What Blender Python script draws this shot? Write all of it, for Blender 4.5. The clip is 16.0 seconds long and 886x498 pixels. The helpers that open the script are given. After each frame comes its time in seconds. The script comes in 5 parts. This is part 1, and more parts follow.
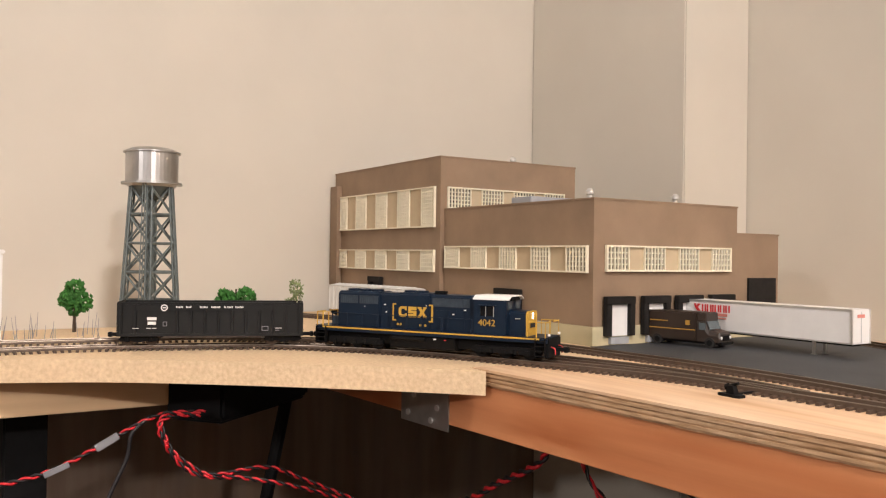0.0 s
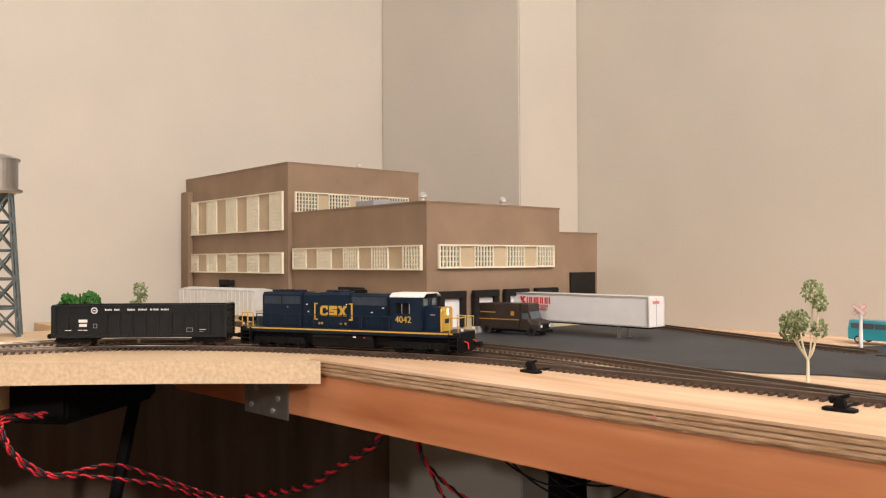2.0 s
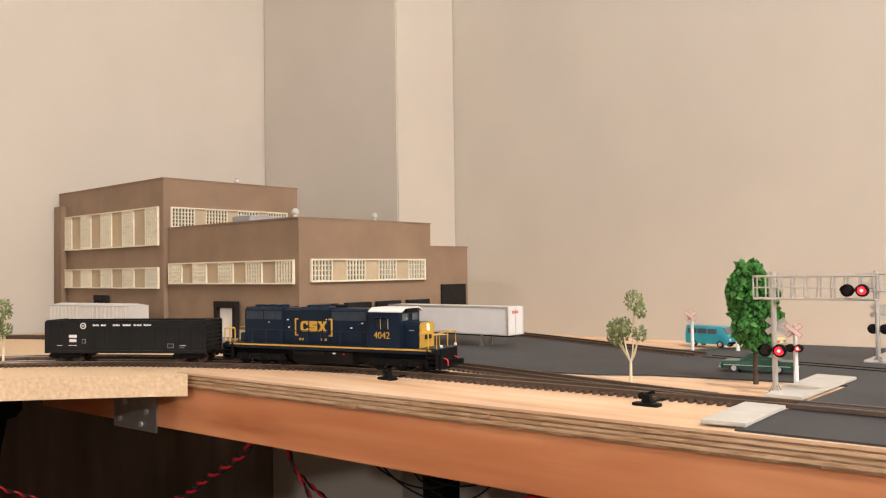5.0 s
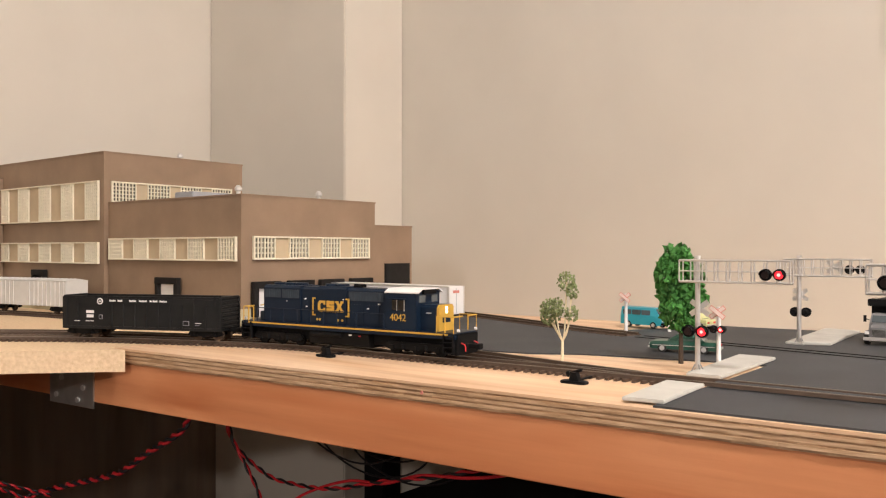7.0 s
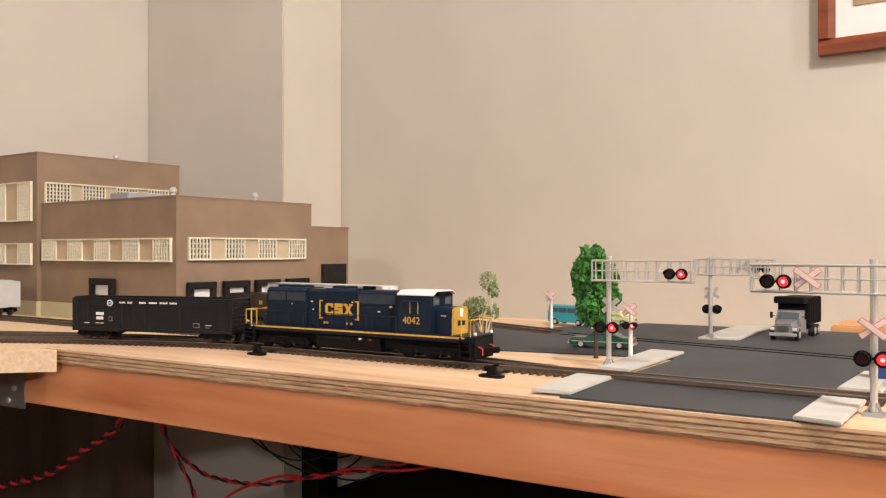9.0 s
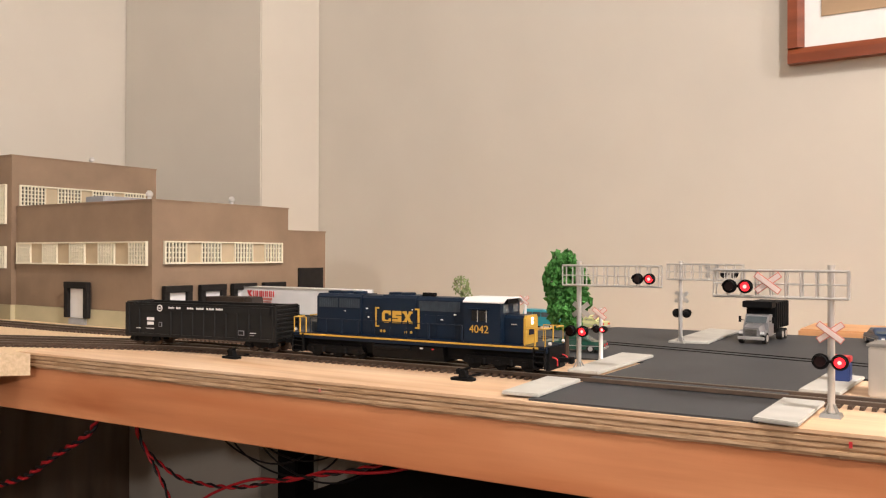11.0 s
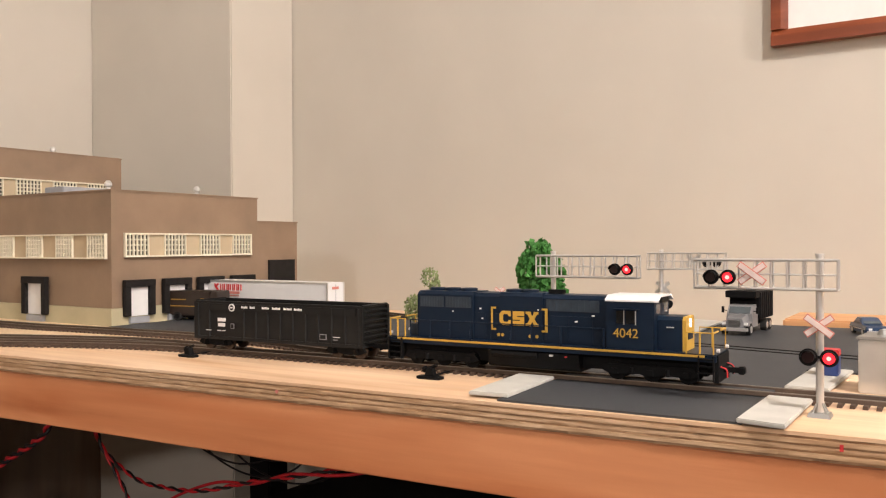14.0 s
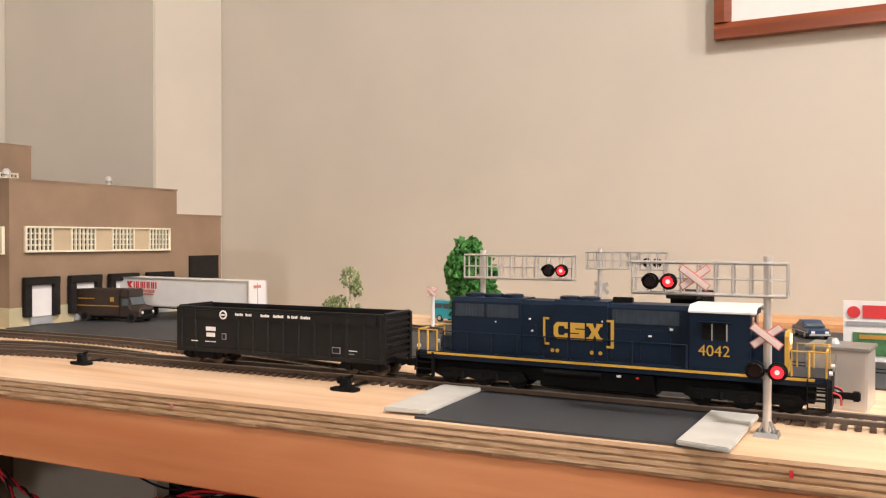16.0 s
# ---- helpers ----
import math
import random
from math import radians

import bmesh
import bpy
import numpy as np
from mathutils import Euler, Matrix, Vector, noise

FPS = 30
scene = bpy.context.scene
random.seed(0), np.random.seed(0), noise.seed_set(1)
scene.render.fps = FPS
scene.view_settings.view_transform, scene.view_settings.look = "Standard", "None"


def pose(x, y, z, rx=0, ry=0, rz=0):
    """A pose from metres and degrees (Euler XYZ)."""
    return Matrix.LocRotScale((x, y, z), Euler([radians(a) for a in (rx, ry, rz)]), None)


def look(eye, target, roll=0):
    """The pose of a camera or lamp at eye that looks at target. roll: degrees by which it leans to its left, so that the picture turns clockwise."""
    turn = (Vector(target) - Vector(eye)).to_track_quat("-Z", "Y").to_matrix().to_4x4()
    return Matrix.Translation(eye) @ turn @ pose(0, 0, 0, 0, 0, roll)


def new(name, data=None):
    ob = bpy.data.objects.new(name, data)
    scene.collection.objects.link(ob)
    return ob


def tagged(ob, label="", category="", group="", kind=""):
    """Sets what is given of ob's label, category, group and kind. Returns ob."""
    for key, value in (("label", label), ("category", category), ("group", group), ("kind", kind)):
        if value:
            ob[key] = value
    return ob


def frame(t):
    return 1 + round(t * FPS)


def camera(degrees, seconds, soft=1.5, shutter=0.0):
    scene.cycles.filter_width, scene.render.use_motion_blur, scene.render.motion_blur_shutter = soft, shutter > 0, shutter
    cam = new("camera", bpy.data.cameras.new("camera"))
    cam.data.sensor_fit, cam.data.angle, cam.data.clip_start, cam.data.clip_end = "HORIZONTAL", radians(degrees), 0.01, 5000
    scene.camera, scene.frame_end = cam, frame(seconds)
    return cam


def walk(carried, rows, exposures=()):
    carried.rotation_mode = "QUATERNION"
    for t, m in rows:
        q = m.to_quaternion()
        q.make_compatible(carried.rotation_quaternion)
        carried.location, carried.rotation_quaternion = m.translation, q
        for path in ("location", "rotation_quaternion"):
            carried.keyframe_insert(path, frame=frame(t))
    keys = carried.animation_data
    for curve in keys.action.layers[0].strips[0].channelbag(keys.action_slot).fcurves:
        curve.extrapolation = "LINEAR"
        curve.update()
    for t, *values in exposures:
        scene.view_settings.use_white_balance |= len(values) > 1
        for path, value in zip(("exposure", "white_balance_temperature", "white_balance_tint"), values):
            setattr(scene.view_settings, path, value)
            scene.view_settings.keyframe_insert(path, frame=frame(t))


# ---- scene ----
cam = camera(56.2, 16.0, 1.2)
PATH = [
    (0, (0.3, -0.039, 1.089), (1.372, 1.649, 1.105), 0.8),
    (0.5, (0.302, -0.054, 1.086), (1.439, 1.591, 1.109), 0.6),
    (1, (0.3, -0.072, 1.086), (1.495, 1.531, 1.129), 0.1),
    (1.5, (0.293, -0.093, 1.086), (1.548, 1.465, 1.111), -0.3),
    (2, (0.29, -0.107, 1.084), (1.612, 1.394, 1.112), -0.3),
    (2.5, (0.292, -0.117, 1.083), (1.648, 1.353, 1.107), -0.5),
    (3, (0.285, -0.123, 1.085), (1.673, 1.316, 1.122), 0.3),
    (3.5, (0.284, -0.133, 1.087), (1.702, 1.276, 1.135), 0.1),
    (4, (0.283, -0.14, 1.087), (1.711, 1.259, 1.145), -0.1),
    (4.5, (0.283, -0.151, 1.087), (1.744, 1.212, 1.154), -0.7),
    (5, (0.283, -0.159, 1.086), (1.778, 1.168, 1.139), -0.8),
    (7.5, (0.281, -0.179, 1.087), (1.863, 1.044, 1.084), 0.1),
    (8, (0.28, -0.186, 1.089), (1.878, 1.016, 1.087), -0.0),
    (8.5, (0.275, -0.192, 1.088), (1.898, 0.976, 1.082), 0.1),
    (9, (0.27, -0.203, 1.087), (1.916, 0.934, 1.09), -0.0),
    (9.5, (0.264, -0.208, 1.088), (1.921, 0.912, 1.1), -0.1),
    (10, (0.264, -0.213, 1.087), (1.927, 0.897, 1.102), -0.0),
    (12.5, (0.278, -0.21, 1.089), (1.962, 0.869, 1.094), 0.0),
    (13, (0.285, -0.209, 1.089), (1.973, 0.864, 1.094), -0.1),
    (13.5, (0.292, -0.206, 1.089), (1.979, 0.867, 1.091), -0.2),
    (14, (0.303, -0.204, 1.088), (1.994, 0.863, 1.076), -0.3),
    (14.5, (0.314, -0.201, 1.089), (2.017, 0.848, 1.066), -0.1),
    (15, (0.322, -0.198, 1.089), (2.037, 0.83, 1.057), -0.0),
    (15.5, (0.336, -0.198, 1.087), (2.077, 0.785, 1.051), 0.3),
    (16, (0.354, -0.192, 1.09), (2.11, 0.763, 1.065), 0.1),
]
walk(cam, [(t, look(eye, target, roll)) for t, eye, target, roll in PATH])

# ---- world, lights ----
world = bpy.data.worlds.new("world")
scene.world = world
world.use_nodes = True
world.node_tree.nodes["Background"].inputs[0].default_value = (1.0, 0.85, 0.68, 1)
world.node_tree.nodes["Background"].inputs[1].default_value = 0.005
scene.view_settings.exposure = 0.0


def lamp(name, xyz, watts, radius, colour):
    data = bpy.data.lights.new(name, "POINT")
    data.energy, data.shadow_soft_size, data.color = watts, radius, colour
    ob = new(name, data)
    ob.location = xyz
    return ob


lamp("ceiling_lamp", (0.35, -0.90, 2.38), 80, 0.05, (1.0, 0.918, 0.88))
lamp("rear_ceiling_lamp", (0.0, -3.2, 2.36), 175, 0.09, (1.0, 0.918, 0.88))
lamp("standing_lamp", (-1.9, -0.62, 1.84), 62, 0.05, (1.0, 0.918, 0.88))


# ---- materials ----
def mat(name, colour, rough=0.6, metal=0.0, vary=0.12, scale=60.0, bump=0.0, fine=400.0, stain=None, emit=0.0, stretch=(1, 1, 1), coat=0.0, spec=0.5):
    m = bpy.data.materials.new(name)
    m.use_nodes = True
    nt = m.node_tree
    b = nt.nodes["Principled BSDF"]
    b.inputs["Roughness"].default_value = rough
    b.inputs["Metallic"].default_value = metal
    b.inputs["Coat Weight"].default_value = coat
    b.inputs["Specular IOR Level"].default_value = spec
    tc = nt.nodes.new("ShaderNodeTexCoord")
    mp = nt.nodes.new("ShaderNodeMapping")
    mp.inputs["Scale"].default_value = stretch
    nt.links.new(tc.outputs["Object"], mp.inputs[0])
    n1 = nt.nodes.new("ShaderNodeTexNoise")
    n1.inputs["Scale"].default_value = scale
    n1.inputs["Detail"].default_value = 5
    nt.links.new(mp.outputs[0], n1.inputs["Vector"])
    mix = nt.nodes.new("ShaderNodeMix")
    mix.data_type = "RGBA"
    lo = [c * (1 - vary) for c in colour] if stain is None else stain
    hi = [min(1, c * (1 + vary)) for c in colour]
    mix.inputs[6].default_value = (*lo, 1)
    mix.inputs[7].default_value = (*hi, 1)
    ramp = nt.nodes.new("ShaderNodeMapRange")
    ramp.inputs[1].default_value, ramp.inputs[2].default_value = 0.3, 0.7
    nt.links.new(n1.outputs[0], ramp.inputs[0])
    nt.links.new(ramp.outputs[0], mix.inputs[0])
    nt.links.new(mix.outputs[2], b.inputs["Base Color"])
    if bump:
        n2 = nt.nodes.new("ShaderNodeTexNoise")
        n2.inputs["Scale"].default_value = fine
        n2.inputs["Detail"].default_value = 3
        nt.links.new(mp.outputs[0], n2.inputs["Vector"])
        bp = nt.nodes.new("ShaderNodeBump")
        bp.inputs["Strength"].default_value = bump
        bp.inputs["Distance"].default_value = 0.0006
        nt.links.new(n2.outputs[0], bp.inputs["Height"])
        nt.links.new(bp.outputs[0], b.inputs["Normal"])
    if emit:
        b.inputs["Emission Color"].default_value = (*colour, 1)
        b.inputs["Emission Strength"].default_value = emit
    return m


def wood(name, light, dark, axis, scale=14.0, rough=0.55, figure=(0.84, 0.74, 0.62)):
    """Timber with long grain along one axis (0 x, 1 y, 2 z)."""
    st = [1.0, 1.0, 1.0]
    st[axis] = 0.06
    m = mat(name, light, rough, vary=0.1, scale=scale * 6, stain=dark, bump=0.25, fine=260, stretch=st)
    nt = m.node_tree
    b = nt.nodes["Principled BSDF"]
    old = b.inputs["Base Color"].links[0].from_socket
    tc = nt.nodes.new("ShaderNodeTexCoord")
    n = nt.nodes.new("ShaderNodeTexNoise")
    n.inputs["Scale"].default_value = 11
    n.inputs["Distortion"].default_value = 1.2
    mp = nt.nodes.new("ShaderNodeMapping")
    mp.inputs["Scale"].default_value = [0.3 if k == axis else 1.6 for k in range(3)]
    nt.links.new(tc.outputs["Object"], mp.inputs[0])
    nt.links.new(mp.outputs[0], n.inputs["Vector"])
    mx = nt.nodes.new("ShaderNodeMix")
    mx.data_type, mx.blend_type = "RGBA", "MULTIPLY"
    mr = nt.nodes.new("ShaderNodeMapRange")
    mr.inputs[1].default_value, mr.inputs[2].default_value = 0.4, 0.75
    nt.links.new(n.outputs[0], mr.inputs[0])
    nt.links.new(mr.outputs[0], mx.inputs[0])
    nt.links.new(old, mx.inputs[6])
    mx.inputs[7].default_value = (*figure, 1)
    nt.links.new(mx.outputs[2], b.inputs["Base Color"])
    return m


WALL = mat("wall_paint", (0.580, 0.542, 0.472), 0.75, vary=0.03, scale=7, bump=0.12, fine=300)
CEIL = mat("ceiling_paint", (0.75, 0.72, 0.66), 0.9, vary=0.03, scale=5, bump=0.2, fine=120)
# dark brown for the walls out of view, to lower the room's bounce light
BOUNCEDARK = wood("unseen_wall_dark", (0.16, 0.10, 0.06), (0.11, 0.065, 0.04), 2, 6)
# dark brown that stands in for the shade on the wall below the table
WALLSHADE = wood("wall_shade_brown", (0.19, 0.135, 0.098), (0.145, 0.10, 0.072), 2, 6)
CARPET = mat("carpet", (0.035, 0.028, 0.022), 0.95, vary=0.25, scale=90, bump=0.6, fine=900)
PLY = wood("plywood_face", (0.80, 0.61, 0.43), (0.64, 0.43, 0.275), 1, 12, 0.6, (0.88, 0.76, 0.63))
PLY_A = wood("ply_light", (0.66, 0.475, 0.31), (0.40, 0.245, 0.13), 1, 95)
PLY_B = wood("ply_dark", (0.52, 0.33, 0.19), (0.26, 0.15, 0.08), 1, 110)
FASCIA = wood("douglas_fir", (0.72, 0.325, 0.155), (0.54, 0.205, 0.085), 1, 7, 0.42, (0.74, 0.56, 0.44))
OSB = mat("particle_board", (0.76, 0.58, 0.38), 0.8, vary=0.05, scale=300, stain=(0.64, 0.46, 0.28), bump=0.3, fine=700)
PALE = wood("pale_pine", (0.70, 0.50, 0.30), (0.62, 0.42, 0.24), 0, 8)
ASPHALT = mat("asphalt_paint", (0.042, 0.045, 0.050), 0.6, spec=0.35, vary=0.18, scale=18, bump=0.25, fine=900)
CONCRETE = mat("concrete_card", (0.52, 0.51, 0.47), 0.8, vary=0.07, scale=60, bump=0.3, fine=700)
BRICK = mat("tan_brick_paint", (0.25, 0.170, 0.110), 0.7, vary=0.13, scale=22, bump=0.25, fine=1100)
STONE = mat("cream_base", (0.47, 0.42, 0.27), 0.75, vary=0.08, scale=30, bump=0.2, fine=700)
PANEL = mat("tan_panel", (0.50, 0.40, 0.265), 0.7, vary=0.06, scale=50)
CREAM = mat("cream_plastic", (0.80, 0.74, 0.58), 0.5, vary=0.04, scale=90)
TRUCKGREY = mat("truck_silver", (0.30, 0.30, 0.31), 0.4, 0.5, vary=0.08)
CABGLASS = mat("cab_glass", (0.008, 0.009, 0.010), 0.12, spec=0.35, vary=0.1)
DARKGLASS = mat("dark_window", (0.05, 0.04, 0.03), 0.15, vary=0.1, scale=40)
ROOF = mat("roof_card", (0.16, 0.13, 0.10), 0.9, vary=0.15, scale=50)
GREY = mat("grey_plastic", (0.33, 0.34, 0.36), 0.5, vary=0.08, scale=90)
SHELTER = mat("dock_rubber", (0.016, 0.014, 0.013), 0.75, spec=0.15, vary=0.15, scale=120)
WHITE = mat("white_plastic", (0.80, 0.79, 0.78), 0.4, vary=0.03, scale=60)
BLACK = mat("black_plastic", (0.005, 0.005, 0.0055), 0.65, spec=0.14, vary=0.2, scale=140)
GONDOLA = mat("gondola_black", (0.009, 0.0095, 0.010), 0.5, spec=0.25, vary=0.15, scale=90, bump=0.1)
BLUE = mat("loco_blue", (0.0050, 0.0135, 0.030), 0.42, spec=0.22, vary=0.1, scale=70)
YELLOW = mat("loco_yellow", (0.56, 0.335, 0.05), 0.42, vary=0.05, scale=80)
GRILLE = mat("grille_grey", (0.035, 0.048, 0.065), 0.5, 0.1, spec=0.25, vary=0.15, scale=200)
SILVER = mat("aluminium", (0.72, 0.71, 0.69), 0.36, 0.75, vary=0.06, scale=50)
STEEL = mat("galvanised", (0.42, 0.42, 0.41), 0.42, 0.9, vary=0.15, scale=70)
TANK = mat("tank_metal", (0.46, 0.455, 0.45), 0.36, 1.0, vary=0.1, scale=40)
TOWER = mat("tower_steel", (0.13, 0.155, 0.155), 0.5, 0.3, vary=0.15, scale=100)
NICKEL = mat("rail_nickel", (0.24, 0.20, 0.165), 0.34, 1.0, vary=0.12, scale=80)
RAILSIDE = mat("rail_rust", (0.085, 0.055, 0.037), 0.6, 0.3, vary=0.2, scale=120)
TIE = mat("tie_brown", (0.070, 0.042, 0.027), 0.7, vary=0.2, scale=150, bump=0.3)
RED_LIT = mat("red_lamp", (1.0, 0.02, 0.03), 0.3, emit=2.0)
RED_DARK = mat("red_lamp_unlit", (0.016, 0.003, 0.004), 0.3)
BULB = mat("lamp_core", (1.0, 0.25, 0.22), 0.3, emit=3.0)
HEAD_LIT = mat("headlight_lamp", (1.0, 0.86, 0.62), 0.3, emit=3.0)
RED = mat("red_paint", (0.60, 0.03, 0.035), 0.5, vary=0.06)
PINKRED = mat("crossbuck_red", (0.62, 0.22, 0.18), 0.6, vary=0.08)
BUCK = mat("crossbuck_white", (0.80, 0.66, 0.62), 0.6, vary=0.04)
BROWN = mat("van_brown", (0.030, 0.019, 0.014), 0.4, vary=0.12, scale=80)
GOLD = mat("gold_stripe", (0.45, 0.25, 0.04), 0.5)
TEAL = mat("teal_paint", (0.02, 0.31, 0.40), 0.35, vary=0.05, coat=0.3)
GREENCAR = mat("green_paint", (0.010, 0.065, 0.043), 0.3, vary=0.08, coat=0.4)
NAVY = mat("navy_paint", (0.02, 0.045, 0.10), 0.3, vary=0.08, coat=0.4)
GLASSY = mat("car_glass", (0.09, 0.11, 0.12), 0.1, vary=0.1)
TYRE = mat("tyre", (0.015, 0.014, 0.013), 0.8, vary=0.15)
TRUNK = mat("trunk_brown", (0.055, 0.035, 0.022), 0.8, vary=0.2, scale=160)
TRUNK_PALE = mat("trunk_cream", (0.74, 0.66, 0.46), 0.7, vary=0.08, scale=160)
LEAF = mat("leaf_green", (0.035, 0.155, 0.022), 0.75, vary=0.35, scale=70)
LEAF_PALE = mat("leaf_sage", (0.20, 0.245, 0.105), 0.8, vary=0.3, scale=80)
WIRE_RED = mat("wire_red", (0.62, 0.02, 0.03), 0.4, vary=0.05)
WIRE_BLACK = mat("wire_black", (0.012, 0.010, 0.012), 0.45, vary=0.1)
TAPE = mat("grey_tape", (0.24, 0.24, 0.26), 0.4, vary=0.1)
FRAMEWOOD = wood("cherry_frame", (0.24, 0.062, 0.024), (0.15, 0.036, 0.014), 1, 10, 0.3)
MATBOARD = mat("mat_board", (0.82, 0.82, 0.80), 0.8, vary=0.02)
PICTURE = mat("picture_sepia", (0.38, 0.26, 0.15), 0.6, vary=0.2, scale=9)
ORANGEWOOD = wood("orange_board", (0.66, 0.36, 0.17), (0.58, 0.30, 0.13), 1, 10)
BLUEPL = mat("blue_plastic", (0.03, 0.06, 0.22), 0.4, vary=0.06)
BOXCAR = mat("boxcar_grey", (0.60, 0.60, 0.58), 0.5, vary=0.05, scale=90)


# ---- building helpers ----
def box(bm, x0, x1, y0, y1, z0, z1, m=None, top=None):
    """A box; top=(dx, dy) draws the upper face in by so much."""
    dx, dy = top if top else (0, 0)
    co = [(x0, y0, z0), (x1, y0, z0), (x1, y1, z0), (x0, y1, z0),
          (x0 + dx, y0 + dy, z1), (x1 - dx, y0 + dy, z1), (x1 - dx, y1 - dy, z1), (x0 + dx, y1 - dy, z1)]
    v = [bm.verts.new(m @ Vector(c) if m else c) for c in co]
    for f in ((3, 2, 1, 0), (4, 5, 6, 7), (0, 1, 5, 4), (1, 2, 6, 5), (2, 3, 7, 6), (3, 0, 4, 7)):
        bm.faces.new([v[i] for i in f])
    return bm


def rod(bm, a, b, r, n=8, r2=None):
    a, b = Vector(a), Vector(b)
    q = (b - a).to_track_quat("Z", "Y")
    r2 = r if r2 is None else r2
    ra = [bm.verts.new(a + q @ Vector((r * math.cos(i * math.tau / n), r * math.sin(i * math.tau / n), 0))) for i in range(n)]
    rb = [bm.verts.new(b + q @ Vector((r2 * math.cos(i * math.tau / n), r2 * math.sin(i * math.tau / n), 0))) for i in range(n)]
    for i in range(n):
        bm.faces.new((ra[i], ra[(i + 1) % n], rb[(i + 1) % n], rb[i]))
    bm.faces.new(ra[::-1])
    bm.faces.new(rb)
    return bm


def lathe(bm, rows, n=24):
    """Rows of (radius, z), closed at both ends."""
    rings = [[bm.verts.new((r * math.cos(i * math.tau / n), r * math.sin(i * math.tau / n), z)) for i in range(n)] for r, z in rows]
    for a, b in zip(rings, rings[1:]):
        for i in range(n):
            bm.faces.new((a[i], a[(i + 1) % n], b[(i + 1) % n], b[i]))
    bm.faces.new(rings[0][::-1])
    bm.faces.new(rings[-1])
    return bm


def prism(bm, pts, lo, hi, axis="y"):
    """Extrudes an outline: pts are (x, z) for axis y, (y, z) for axis x, (x, y) for axis z."""
    def place(p, h):
        return {"y": (p[0], h, p[1]), "x": (h, p[0], p[1]), "z": (p[0], p[1], h)}[axis]
    a = [bm.verts.new(place(p, lo)) for p in pts]
    b = [bm.verts.new(place(p, hi)) for p in pts]
    n = len(pts)
    for i in range(n):
        bm.faces.new((a[i], a[(i + 1) % n], b[(i + 1) % n], b[i]))
    bm.faces.new(a[::-1])
    bm.faces.new(b)
    bmesh.ops.recalc_face_normals(bm, faces=bm.faces)
    return bm


def part(name, bm, material, parent=None, label="", bevel=0.0, smooth=False):
    if bevel:
        bmesh.ops.bevel(bm, geom=bm.edges[:] + bm.verts[:], offset=bevel, segments=2, affect="EDGES", clamp_overlap=True)
    me = bpy.data.meshes.new(name)
    bm.to_mesh(me)
    bm.free()
    me.materials.append(material)
    if smooth:
        me.shade_smooth()
    ob = new(name, me)
    ob.parent = parent
    if label:
        ob["label"] = label
    return ob


def thing(name, label, category, at=(0, 0, 0), turn=0.0, group="", kind=""):
    ob = new(name)
    ob.empty_display_size = 0.01
    ob.matrix_basis = pose(*at, 0, 0, turn)
    return tagged(ob, label, category, group, kind)


def one(name, bm, material, label, category, bevel=0.0, kind="", smooth=False, group=""):
    return tagged(part(name, bm, material, None, "", bevel, smooth), label, category, group, kind)


B = bmesh.new


def words(name, text, size, material, parent, m, label=""):
    cu = bpy.data.curves.new(name, "FONT")
    cu.body, cu.size, cu.extrude, cu.align_x = text, size, 0.00012, "CENTER"
    ob = bpy.data.objects.new(name, cu)
    scene.collection.objects.link(ob)
    bpy.context.view_layer.update()
    me = bpy.data.meshes.new_from_object(ob.evaluated_get(bpy.context.evaluated_depsgraph_get()))
    bpy.data.objects.remove(ob)
    me.materials.clear()
    me.materials.append(material)
    out = new(name, me)
    out.parent = parent
    out.matrix_basis = m
    if label:
        out["label"] = label
    return out


def tube(bm, pts, r, n=6):
    """A round tube along a list of points."""
    pts = [Vector(p) for p in pts]
    rings = []
    for i, p in enumerate(pts):
        d = (pts[min(i + 1, len(pts) - 1)] - pts[max(i - 1, 0)]).normalized()
        q = d.to_track_quat("Z", "Y")
        rings.append([bm.verts.new(p + q @ Vector((r * math.cos(k * math.tau / n), r * math.sin(k * math.tau / n), 0))) for k in range(n)])
    for a, b in zip(rings, rings[1:]):
        for k in range(n):
            bm.faces.new((a[k], a[(k + 1) % n], b[(k + 1) % n], b[k]))
    bm.faces.new(rings[0][::-1])
    bm.faces.new(rings[-1])
    return bm


def glide(pts, n=12):
    """Points of a smooth curve through pts."""
    P = [Vector(p) for p in pts]
    P = [2 * P[0] - P[1]] + P + [2 * P[-1] - P[-2]]
    out = []
    for i in range(1, len(P) - 2):
        a, b, c, d = P[i - 1:i + 3]
        for k in range(n):
            u = k / n
            out.append(0.5 * (2 * b + (c - a) * u + (2 * a - 5 * b + 4 * c - d) * u * u + (3 * b - a - 3 * c + d) * u ** 3))
    return out + [P[-2]]


# ---- room ----
RX, LY = 1.437, 1.184
# floor lies out of view; its dark colour lessens bounce under the table
one("floor", box(B(), -3.7, RX + 0.1, -3.7, LY + 0.1, -0.1, 0.0), CARPET, "unseen carpeted room floor, dark brown to cut bounce light", "floor", kind="structure")
one("ceiling", box(B(), -3.7, RX + 0.1, -3.7, LY + 0.1, 2.45, 2.55), CEIL, "white painted room ceiling", "ceiling", kind="structure")
one("wall_east", box(B(), RX, RX + 0.1, -3.7, LY + 0.1, 0, 2.45), WALL, "plain beige painted room wall", "wall", kind="structure")
one("wall_north", box(B(), -3.7, RX, LY, LY + 0.1, 0, 2.45), WALL, "plain beige painted room wall", "wall", kind="structure")
